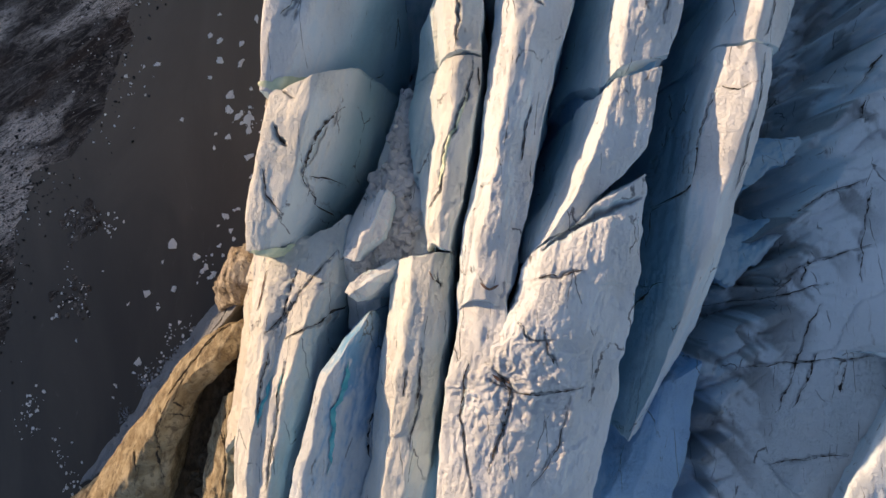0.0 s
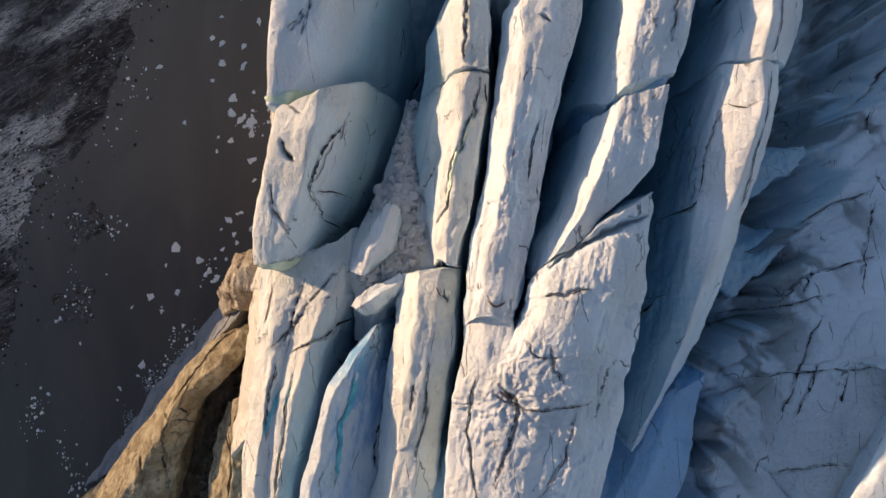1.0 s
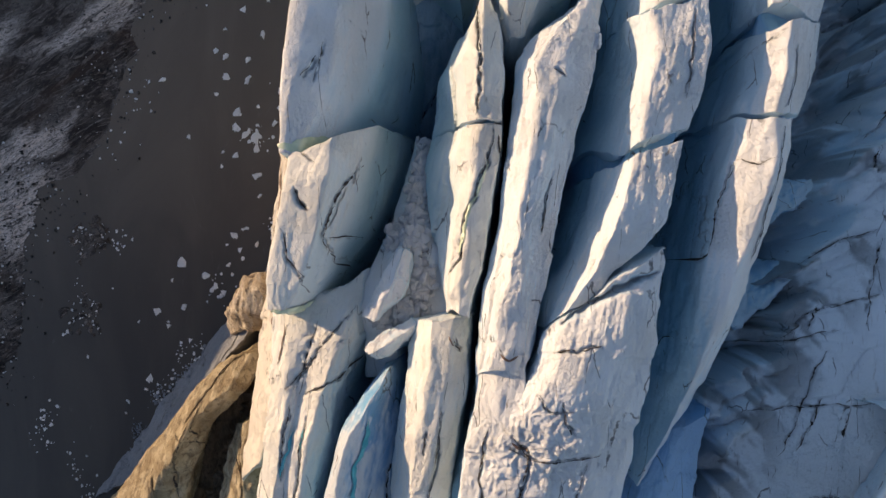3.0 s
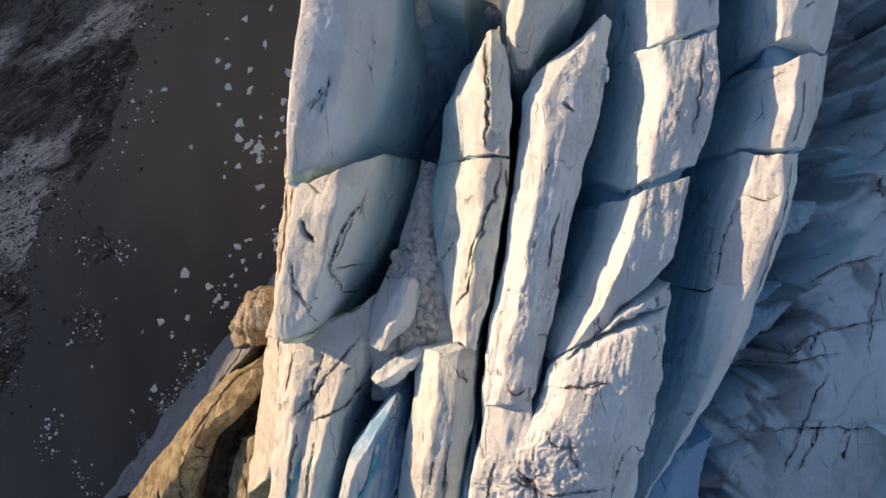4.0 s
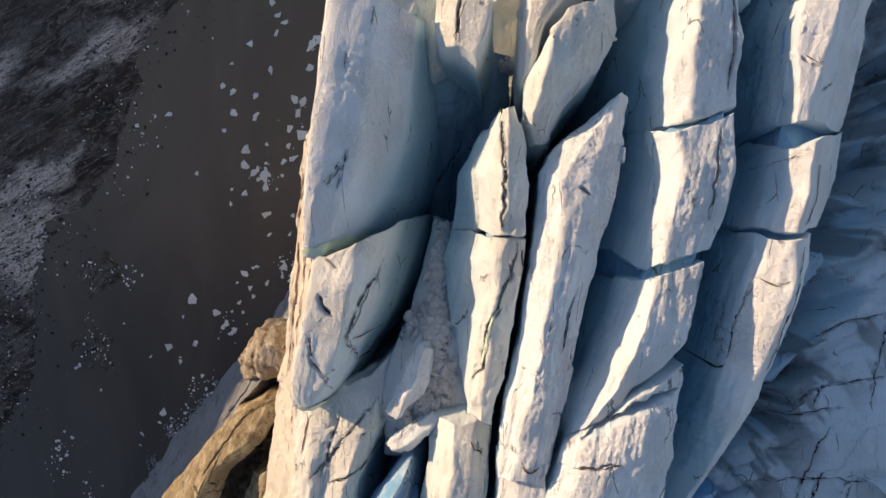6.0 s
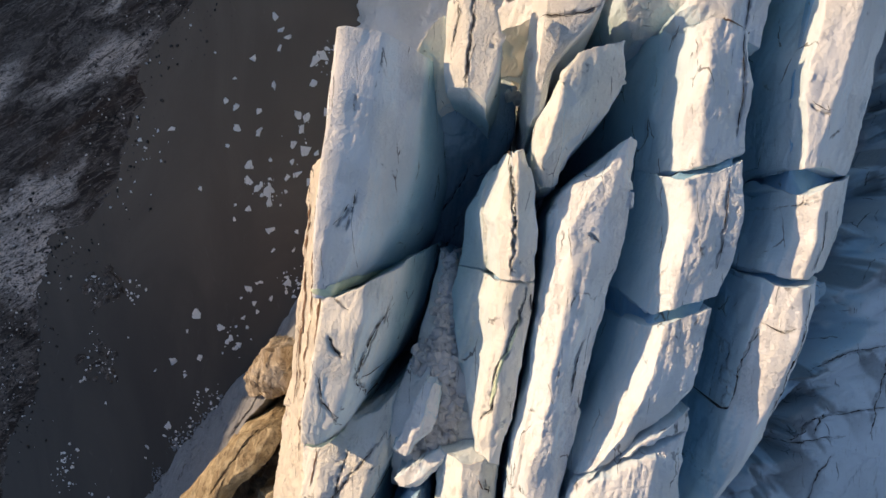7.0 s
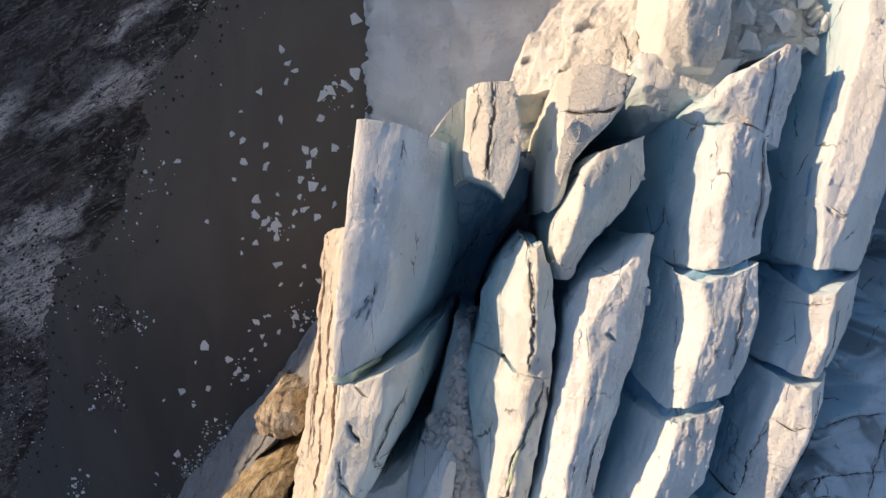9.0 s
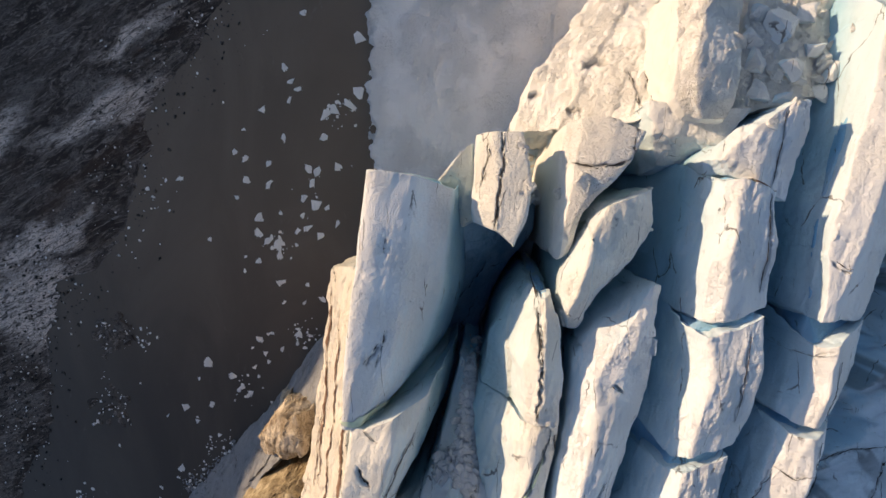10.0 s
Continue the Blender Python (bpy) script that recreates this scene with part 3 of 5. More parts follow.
def basin_height(p):
    """A sunken, smooth field of ice; blades of ice slant out of the trench at its foot."""
    x, y = p[:, 0], p[:, 1]
    q = p * (1, 1, 0)
    u = basin_foot(p) + 1.5 * fractal(q * 0.16, 3, 249)
    h = 27.5 + 2.0 * np.clip((x - 36) / 10, 0, 1) - 2.0 * np.clip((y - 15) / 15, 0, 1) + 6.0 * np.clip((x - 60) / 30, 0, 1)
    wx = x + 1.3 * fractal(q * 0.12, 3, 243)
    wy = y + 1.3 * fractal(q * 0.12, 3, 247)
    across = (wy * 0.83 - wx * 0.55) / 5.2
    saw = across - np.floor(across)
    tooth = np.where(saw < 0.8, saw / 0.8, (1 - saw) / 0.2)
    reach = 3.0 + 3.5 * smooth_noise(np.stack([np.floor(across), 0 * x, 0 * x], 1) + 0.5, 251)
    # The trench falls away between the blades and ends sharply against the field.
    fall = np.clip((reach - u + 4.0 * (1 - tooth) - 1.5) / 6.0, 0, 1)
    h = h - 13.0 * fall ** 1.3 - 1.2 * np.clip((9 - u) / 9, 0, 1) * (1 - tooth)
    fine = (wy * 0.76 - wx * 0.65) / 1.9
    cut = fine - np.floor(fine)
    h = h + 0.35 * np.clip((7 - u) / 7, 0, 1) * np.where(cut < 0.85, cut / 0.85, (1 - cut) / 0.15)
    slant = np.stack([wx * 0.84 + wy * 0.54, wy * 0.84 - wx * 0.54], 1)
    h = h + flakes(slant * (0.06, 0.16), 253, 0.55) + 0.25 * fractal(q * (0.2, 0.1, 0), 4, 257) + 0.08 * fractal(q * 1.1, 3, 261)
    broken = np.clip((8 - u) / 8, 0, 1)
    h = h + broken * (flakes(slant * (0.22, 0.6), 265, 1.5) + 0.8 * (ridged(q * (0.25, 0.35, 0), 5, 269, 0.6) - 0.5))
    deep, _ = carve(q, BASIN_CRACKS)
    return h - deep


def basin_silt_and_shade(p):
    silt = carve(np.stack([p[:, 0], p[:, 1], p[:, 0] * 0], 1), BASIN_CRACKS)[1]
    # Silt lies in streaks where the ice is broken.
    u = basin_foot(p) - 3.0
    streaks = np.clip(2.2 * fractal(np.stack([0.3 * p[:, 0] + 0.22 * p[:, 1], 0.1 * p[:, 0] - 0.13 * p[:, 1], 0 * p[:, 0]], 1), 4, 267), 0, 0.6)
    # The trench is darkened in colour for its shade as well as its silt.
    silty_shade = 0.55 * np.clip((-1.0 - u) / 4, 0, 1) * np.clip(0.7 + 0.9 * fractal(p * (0.3, 0.3, 0), 4, 271), 0, 1)
    return np.maximum(np.maximum(silt, silty_shade), streaks * np.clip((7 - u) / 5, 0, 1))


BASIN_CRACKS = [
    (0.45, 0.60, ((33.9, -1.0), (37.1, 2.4), (44.4, 5.1))),
    (0.50, 0.60, ((33.3, -15.8), (35.3, -12.4), (37.1, -6.4), (38.8, -2.3))),
    (0.45, 0.60, ((39.2, 25.0), (41.0, 27.8), (43.4, 29.9))),
    (0.40, 0.60, ((36.1, 8.6), (40.1, 11.6), (44.4, 13.1))),
    (0.40, 0.50, ((44.4, 12.0), (43.2, 5.9), (43.2, 0.5))),
    (0.40, 0.60, ((26.7, -3.8), (31.2, -2.4), (35.7, -1.0), (40.7, 0.4))),
    (0.40, 0.60, ((29.2, -10.4), (33.6, -9.9), (37.9, -9.4), (43.8, -8.2))),
    (0.50, 0.70, ((37.7, 3.2), (38.0, 1.8), (37.0, 0.1))),
    (0.50, 0.80, ((35.5, -15.1), (37.3, -11.6), (38.4, -8.1))),
    (0.45, 0.60, ((40.2, -12.9), (40.9, -9.6))),
    (0.40, 0.50, ((32.6, -22.2), (36.7, -21.4), (40.9, -20.2))),
    (0.50, 0.80, ((45.7, 25.5), (48.3, 30.0))),
    (0.40, 0.60, ((44.1, 20.1), (44.6, 23.2))),
]
basin = sheet("glacier_basin", 21.0, 66.0, -48.0, 78.0, 0.22, basin_height, BASIN_ICE, basin_silt_and_shade)
tagged(basin, "shaded blue glacier ice with slanting broken ledges and cracks", "glacier ice", kind="structure")
_co = np.empty(len(basin.data.vertices) * 3, np.float32)
basin.data.vertices.foreach_get("co", _co)
for _k, (_w, _d, _line) in enumerate(BASIN_CRACKS):
    silt_seam(basin, _co.reshape(-1, 3).astype(float), _line, 1.0 * _w, 300 + _k)
tagged(sheet("glacier_field", 64.0, 420.0, -300.0, 330.0, 4.0, lambda p: 30 + 5 * fractal(p * (0.03, 0.03, 0), 4, 271), ICE),
       "wide pale glacier field", "glacier ice", kind="structure")


def shelf_height(p):
    edge = -35.0 + 1.2 * np.sin(p[:, 1] * 0.16) + 1.6 * fractal(p * (0.2, 0.2, 0), 4, 281) + 0.7 * fractal(p * (0.8, 0.8, 0), 3, 285)
    inland = p[:, 0] - edge
    h = np.clip(inland * 1.6, -1.5, 1.2) + np.clip(inland, 0, 60) * 0.05
    return h + np.clip(inland, 0, 1) * (0.35 * fractal(p * (0.12, 0.12, 0), 5, 283) + 0.22 * (ridged(p * (0.7, 0.4, 0), 4, 287) - 0.5))


tagged(sheet("ice_shelf", -43.0, 30.0, 47.0, 190.0, 0.35, shelf_height, SHELF_SNOW),
       "low grey-white snow-covered ice shelf at water level", "ice shelf", kind="structure")

# ---- the seracs ----
serac("ice_block", "large smooth pale blue-white ice block above the water", [
    (-22.6, 46.8, 48.5, -21.4, 46.8, 48.7, -17.7, 46.3, 47.9, -13.9, 45.1, 44, -13.5, 46.5, 37),
    (-23.2, 40.3, 49, -22, 40.5, 49.2, -18.1, 40.5, 48.2, -14.3, 39.9, 44.2, -13.1, 39.6, 35),
    (-23.7, 34.6, 49.3, -22.4, 34.6, 49.4, -18.6, 34.8, 48.2, -14.9, 34.2, 43.6, -13.2, 33, 33),
    (-24.1, 29.3, 49.5, -22.7, 29.3, 49.4, -19.3, 29.1, 48.2, -16.8, 27.6, 43, -15.2, 26.1, 31),
    (-24.5, 24.4, 49.2, -23.4, 24.4, 49.2, -21.1, 23.8, 48, -19.3, 22.6, 44.5, -17.8, 22.2, 31),
    (-24.9, 19.4, 48.3, -24.4, 19.2, 48.4, -23.2, 19.2, 47.8, -22.6, 19.7, 46, -22.1, 20.7, 41),
], [
    (0.35, 0.35, ((-20.3, 40.0), (-20.5, 38.5))),
    (0.35, 0.35, ((-20.1, 30.3), (-21.3, 26.5))),
    (0.40, 0.40, ((-20.9, 29.1), (-22.2, 26.6))),
    (0.30, 0.30, ((-24.2, 14.9), (-22.5, 15.7))),
], veins=((4.00, ((-25.2, 20.0), (-23.3, 19.9), (-21.4, 20.7), (-19.3, 21.7)), "lip"),), base=10.0, left=0.12, right=0.0, rough=0.35, crust=0.5, chip=0.3, shoulder=0.4, seed=3, category="ice block")
serac("ice_block", "cream-white ice block with dark branching cracks", [
    (-24, 19.3, 48, -22.4, 19.4, 48.3, -19.2, 20.9, 48.3, -16, 22.8, 45.6, -14.2, 24.6, 33),
    (-24, 16.3, 49, -22.6, 16.3, 49.1, -19.2, 16.9, 49.2, -17.2, 17, 45.4, -15, 17.9, 32),
    (-24.6, 12.8, 49, -23.5, 12.9, 49, -19.8, 13, 48.9, -18.5, 12.1, 45, -17.6, 12.2, 32),
    (-25.4, 9.3, 48.5, -24.4, 9.4, 48.6, -21.1, 9.2, 48.4, -20.3, 8.1, 45, -20.8, 7.1, 33),
    (-26, 6.3, 47.9, -25.1, 6, 48, -22.6, 5.8, 47.8, -21.9, 5.2, 45, -22.4, 4.2, 35),
    (-26.7, 3.1, 46.7, -25.9, 3, 46.8, -24.1, 3.2, 46.6, -23.4, 3.5, 44.8, -24.2, 2.6, 37),
], [
    (1.00, 0.90, ((-22.8, 15.5), (-22.3, 14.4), (-21.5, 13.5))),
    (0.50, 0.50, ((-17.0, 18.5), (-18.3, 15.9), (-19.3, 13.3), (-20.1, 10.9), (-20.0, 7.4))),
    (0.50, 0.40, ((-23.9, 11.1), (-23.6, 8.3), (-22.1, 6.6))),
    (0.40, 0.35, ((-22.4, 19.3), (-20.8, 18.2))),
    (0.35, 0.30, ((-19.9, 10.6), (-18.3, 11.2))),
    (0.30, 0.30, ((-20.2, 6.9), (-20.0, 4.8))),
], veins=((4.50, ((-26.7, 2.6), (-24.2, 2.8), (-21.7, 3.5), (-19.5, 4.4)), "lip"),), base=10.0, left=0.15, right=0.0, rough=0.7, crust=0.3, shoulder=0.35, material=CREAM_ICE, seed=7, category="ice block")
serac("ice_block", "cracked grey-white ice slab with a turquoise vein", [
    (-28.2, 4.3, 42, -25.5, 3.6, 43.2, -22.2, 4.5, 43.4, -19.1, 5.7, 43.2, -17.3, 7.8, 42),
    (-28.2, -2.7, 42.6, -25.4, -2.6, 44.4, -22.4, -1.9, 44, -19.3, -1.3, 44.8, -17.8, -0.1, 43),
    (-28, -7.6, 43.2, -25.2, -7.6, 45, -23.8, -7.1, 44.1, -21.1, -6.3, 45.3, -20, -6.2, 43.4),
    (-27.9, -12.9, 44, -25.4, -12.3, 45.8, -24.3, -12.5, 45.1, -21.8, -11.6, 46, -20.6, -11.3, 44.5),
    (-28.6, -18.4, 43.5, -26, -17.6, 45.5, -25.1, -17.7, 44.9, -23, -17.4, 45.6, -22, -17.1, 44.5),
    (-29.3, -23.4, 43, -26.8, -22.4, 45, -25.9, -22.6, 44.4, -24, -22.2, 45.1, -23, -22.6, 44),
    (-30.2, -29.8, 42.5, -27.6, -28.5, 44.5, -26.6, -28.7, 44, -24.9, -28.3, 44.5, -23.9, -28.8, 43.5),
], [
    (0.40, 0.6, ((-17.9, 3.5), (-20.7, -0.1), (-23.4, -3.7), (-25.2, -5.6))),
    (0.45, 0.7, ((-17.2, -1.3), (-19.6, -4.6), (-23.3, -6.1))),
    (0.40, 0.6, ((-22.1, 1.7), (-23.2, -1.9), (-24.3, -5.5))),
    (0.5, 0.7, ((-22.7, -8.3), (-23.2, -12.9), (-23.8, -17.4), (-24.1, -21.4))),
    (0.4, 0.5, ((-24.6, -7.2), (-25.0, -10.7), (-25.3, -15.2))),
], veins=((1.5, ((-24.2, -9.8), (-24.7, -12.4), (-25.3, -14.7)), "vein"), (0.80, ((-22.9, -9.5), (-23.0, -11.9)), "vein"), (1.00, ((-25.7, 1.1), (-26.3, -0.8), (-26.7, -3.2)), "rust"),), base=16.0, left=0.0, right=0.05, material=CREAM_ICE, crust=0.6, seed=11, category="ice block", shoulder=0.2, rough=1.1, chip=1.6)
serac("ice_cliff", "silt-stained cream ice cliff leaning over the water", [
    (-31.3, 34.1, 33, -29, 34.9, 36.5, -27.4, 35.2, 38, -24.4, 35, 43),
    (-32.6, 24.9, 32, -30.4, 26.1, 36, -27.6, 26.8, 39.5, -24.8, 27, 44),
    (-34.1, 15.8, 30, -31.5, 17.7, 34.5, -28, 20.1, 39.5, -25.2, 20, 44),
    (-36, 5.9, 28, -33.1, 8.2, 32, -29, 10.9, 38, -26, 11, 43),
    (-37.9, -3.8, 26, -34.6, -1, 30, -30.3, 2.6, 36.5, -27.2, 2.6, 41.5),
    (-40.1, -15.3, 24, -36, -11, 29, -31.8, -6.7, 34, -29.2, -6.7, 39),
    (-42, -26.6, 23, -37.5, -21.6, 28, -32.9, -16.5, 33, -30.5, -16.5, 37),
], (), veins=((2.4, ((-25.4, 34.0), (-25.9, 24.0), (-26.6, 15.0), (-27.6, 6.0), (-28.4, 0.0)), "rust"), (1.4, ((-28.0, 30.0), (-28.6, 21.0), (-29.6, 12.0), (-31.0, 4.0), (-32.4, -6.0)), "rust"), (2.0, ((-30.1, 32.4), (-31.2, 24.4), (-31.5, 17.1), (-32.3, 11.3), (-33.1, 2.8)), "rust"), (0.80, ((-32.3, 14.2), (-33.5, 7.3), (-34.4, 1.2)), "rust"),), base=-1.5, left=0.06, right=0.0, material=CLIFF_ICE, rough=1.4, seed=13, category="ice cliff", shoulder=0.25)
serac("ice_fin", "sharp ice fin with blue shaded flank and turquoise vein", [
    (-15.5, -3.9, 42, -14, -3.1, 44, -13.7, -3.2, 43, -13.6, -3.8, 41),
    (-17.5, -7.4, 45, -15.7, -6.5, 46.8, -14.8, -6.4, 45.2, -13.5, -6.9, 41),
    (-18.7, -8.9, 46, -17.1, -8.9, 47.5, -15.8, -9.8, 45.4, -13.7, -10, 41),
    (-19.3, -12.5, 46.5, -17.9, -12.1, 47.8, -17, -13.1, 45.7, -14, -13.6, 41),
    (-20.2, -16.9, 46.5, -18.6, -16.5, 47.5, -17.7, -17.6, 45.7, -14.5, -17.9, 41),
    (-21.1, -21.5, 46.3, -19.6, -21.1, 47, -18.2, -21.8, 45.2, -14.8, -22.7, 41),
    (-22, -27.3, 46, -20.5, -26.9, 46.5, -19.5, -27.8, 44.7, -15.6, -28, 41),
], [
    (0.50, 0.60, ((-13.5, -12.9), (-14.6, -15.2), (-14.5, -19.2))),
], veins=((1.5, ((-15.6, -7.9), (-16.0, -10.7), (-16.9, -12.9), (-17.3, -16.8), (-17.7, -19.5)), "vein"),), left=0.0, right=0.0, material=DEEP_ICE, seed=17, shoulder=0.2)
serac("ice_fin", "sunlit cream ice fin with a flat broken head", [
    (-11.8, 2.4, 43.5, -9.1, 2.6, 47.4, -6.7, 2.8, 47.2, -5, 2.9, 45.8),
    (-12.1, -2.4, 44, -9, -2.1, 48.8, -7.1, -2.1, 48.6, -5.4, -2.5, 46.5),
    (-12.7, -7.1, 43.5, -9.7, -6.7, 48.2, -7.7, -6.4, 48, -5.9, -6.6, 46),
    (-13.8, -12.1, 42.5, -10.6, -10.4, 46.8, -8.5, -10.9, 46.6, -6.6, -11.3, 44.5),
    (-14.4, -17.5, 42, -10.9, -15.5, 46, -8.9, -16, 45.8, -7.2, -16.5, 44),
    (-15.2, -23.2, 41.5, -11.7, -20.7, 45.3, -9.7, -21.2, 45.2, -8, -21.9, 43.5),
    (-16, -29.5, 41, -12.7, -26.6, 44.5, -10.7, -27, 44.4, -8.9, -28.2, 42.5),
], [
    (0.35, 0.40, ((-6.6, 0.8), (-6.2, -0.5))),
    (0.40, 0.50, ((-9.3, -8.4), (-9.8, -11.1))),
    (0.35, 0.50, ((-7.9, -5.6), (-8.4, -12.2), (-9.4, -16.5))),
], veins=((0.70, ((-7.2, 1.1), (-6.5, -0.0)), "rust"),), left=0.0, right=0.0, material=CREAM_ICE, crust=0.5, seed=19, shoulder=0.2)
serac("ice_fin", "narrow cream ice fin split by a greenish crack", [
    (-10.4, 22.5, 40, -7, 21.9, 44.2, -6, 21.5, 48, -4.6, 21.4, 49.2, -2.3, 21.5, 48.6),
    (-10.8, 19.1, 40, -7.7, 18.7, 44, -6.6, 18.5, 48, -4.7, 18.8, 49.2, -2.4, 18.8, 48.3),
    (-10.3, 14.6, 41, -7.1, 14.7, 44.3, -6.2, 14.9, 48.2, -4.8, 15, 49.2, -2.8, 15, 48.2),
    (-9.6, 10.2, 42.5, -7.7, 10.6, 44.8, -6.9, 11, 48, -5.4, 11.1, 49, -3.3, 11.1, 48),
    (-8.6, 6.2, 44, -7.9, 6.6, 46, -7.4, 7, 47.8, -6, 7.3, 49, -4, 7.2, 48.2),
    (-7.8, 3, 45, -7.5, 3.3, 46.5, -7, 3.6, 48, -6, 3.4, 48.6, -4.9, 3.1, 48.3),
], [
    (0.50, 0.90, ((-2.9, 21.1), (-3.7, 17.9), (-4.5, 15.2), (-5.7, 12.2), (-6.0, 9.0), (-7.5, 7.1))),
    (0.40, 0.35, ((-2.5, 20.6), (-2.3, 18.2))),
], veins=((1.60, ((-3.6, 18.0), (-4.3, 15.5), (-5.2, 13.1), (-5.8, 10.7), (-6.2, 8.8)), "lip"),), left=0.0, right=0.0, material=CREAM_ICE, crust=0.4, seed=23, shoulder=0.2)
serac("ice_fin", "pointed white ice fin with a long dark crack", [
    (-5.1, 35.2, 43, -4.8, 34.8, 45, -4.5, 34.1, 47.5, -4, 34.4, 48, -3.3, 34.6, 47),
    (-7.3, 32.4, 41.5, -6.2, 31.7, 44.5, -5.3, 30.5, 49, -4.1, 30.4, 50, -2.6, 30.8, 48.5),
    (-9, 28.8, 40.5, -7.5, 28.4, 44.2, -6.4, 27.5, 49, -4.7, 26.9, 50.3, -2.3, 27.2, 48.8),
    (-9.6, 25.6, 40.2, -7.1, 25.2, 44.2, -5.9, 24.5, 49, -4.6, 24, 50.2, -2.3, 24.2, 49),
    (-10.3, 22.8, 40, -6.9, 22.4, 44.2, -5.8, 21.9, 48.8, -4.5, 21.8, 49.9, -2.3, 22, 49),
], [
    (0.50, 1.10, ((-4.8, 37.5), (-4.8, 33.1), (-4.3, 28.6), (-4.4, 25.2), (-4.6, 22.2))),
], left=0.0, right=0.0, material=CREAM_ICE, crust=0.5, seed=29, shoulder=0.2)
serac("ice_block", "bright angular ice block tapering to a rounded foot", [
    (0.9, 43.5, 47, 1.5, 43.9, 48.3, 4, 44.8, 47.5, 6.3, 45.8, 46),
    (-1, 40.3, 47.5, -0.2, 40.4, 49.6, 2.9, 40.9, 48.6, 6.3, 42.3, 46),
    (-2.2, 37, 47.3, -1.1, 36.8, 49.8, 1.4, 37.4, 48.8, 4.7, 38.4, 46),
    (-2.5, 34, 46.5, -1.7, 33.9, 49, 0, 34.2, 48, 1.6, 34.7, 46),
    (-2, 31.1, 45, -1.6, 30.9, 46.5, -0.8, 31, 46.3, 0.3, 31.9, 45),
], (), left=0.0, right=0.0, material=CREAM_ICE, crust=0.5, seed=31, category="ice block", shoulder=0.2)
serac("ice_block", "bright angular ice block beside a blue crack", [
    (-2.2, 52.5, 43.5, -0.9, 52.6, 46, 1.6, 52.7, 47.2, 4.9, 50.9, 47.5),
    (-2.8, 49.7, 43.8, -1.5, 49.4, 46.8, 1.2, 49.5, 47.8, 4.1, 49.2, 47.8),
    (-3.1, 46.1, 44, -2, 46.2, 47.4, 0.2, 46.4, 47.8, 2.5, 46.8, 47.6),
    (-3.2, 42.2, 43.5, -2.5, 42.5, 46.8, -1.6, 42.7, 47.2, -0.6, 43.3, 46.8),
    (-2.9, 38.4, 43, -2.6, 38.2, 45, -2.2, 38.5, 45.3, -1.6, 39, 45),
], [
    (0.45, 0.60, ((-2.5, 48.1), (0.6, 47.6), (3.3, 48.4))),
    (0.40, 0.50, ((4.0, 52.2), (3.6, 50.3), (3.6, 48.7))),
], left=0.0, right=0.0, crust=0.5, material=SNOW, seed=37, category="ice block", shoulder=0.2, rough=0.5, chip=0.5)
serac("ice_fin", "long rounded white ice fin, shaded blue on one flank", [
    (5.8, 35.2, 44.5, 6.4, 35.6, 46.5, 7, 36, 46.5, 7.9, 35.8, 45.5),
    (1.6, 31.4, 46.5, 2.9, 30.2, 49.3, 4.8, 30, 49, 7.2, 30.3, 47),
    (-0.8, 28.2, 47, 0.9, 27.2, 50, 3.4, 26.9, 49.8, 6.7, 27, 48),
    (-0.9, 23.9, 47.5, 0.9, 23.4, 50.7, 2.8, 23.2, 50.3, 5.8, 23.8, 48.3),
    (-1.7, 17.8, 47.6, 0.2, 17.7, 51, 1.9, 17.7, 50.6, 4.4, 17.8, 48.3),
    (-2.4, 11.6, 47.5, -0.6, 12, 50.8, 0.7, 12, 50.4, 3.1, 11.8, 48.3),
    (-3.6, 5.4, 47.6, -1.8, 6.3, 50.8, -0.5, 6.2, 50.5, 1.8, 6.2, 48.6),
    (-4.6, -2.7, 47.2, -3.2, -1.6, 50, -1.7, -1.7, 50, 0.1, -2.3, 48.8),
], [
    (0.35, 0.45, ((2.7, 16.5), (1.9, 13.9), (1.5, 11.0))),
    (0.50, 0.60, ((2.5, 26.5), (3.7, 25.8))),
], veins=((1.00, ((-2.1, 0.0), (-1.4, -0.6), (-0.6, -0.2)), "rust"),), left=0.0, right=0.0, crust=0.8, seed=41, shoulder=0.22, step=0.12)
serac("ice_block", "white ice block with coarse crusted top, cut slantwise", [
    (6.9, 17.7, 41, 8.4, 17.7, 47.5, 9.8, 18.3, 49.8, 14.2, 19.8, 48.8),
    (5.5, 13, 41.5, 7.4, 13.6, 48, 8.6, 14.3, 50.6, 13.3, 16.1, 49.2),
    (4, 8.3, 43, 5.8, 9.5, 48.3, 7.2, 10.5, 50.8, 12.5, 12.3, 49.4),
    (2.6, 5.1, 45, 4.2, 6, 48.5, 5.4, 7.2, 50.3, 9.6, 8.9, 49.3),
    (2.1, 2.4, 46.5, 2.8, 3.1, 48.5, 3.6, 3.9, 49.6, 5.7, 5, 49),
], (), left=0.25, right=-0.02, crust=0.6, chip=0.7, seed=43, category="ice block", shoulder=0.2, step=0.12)
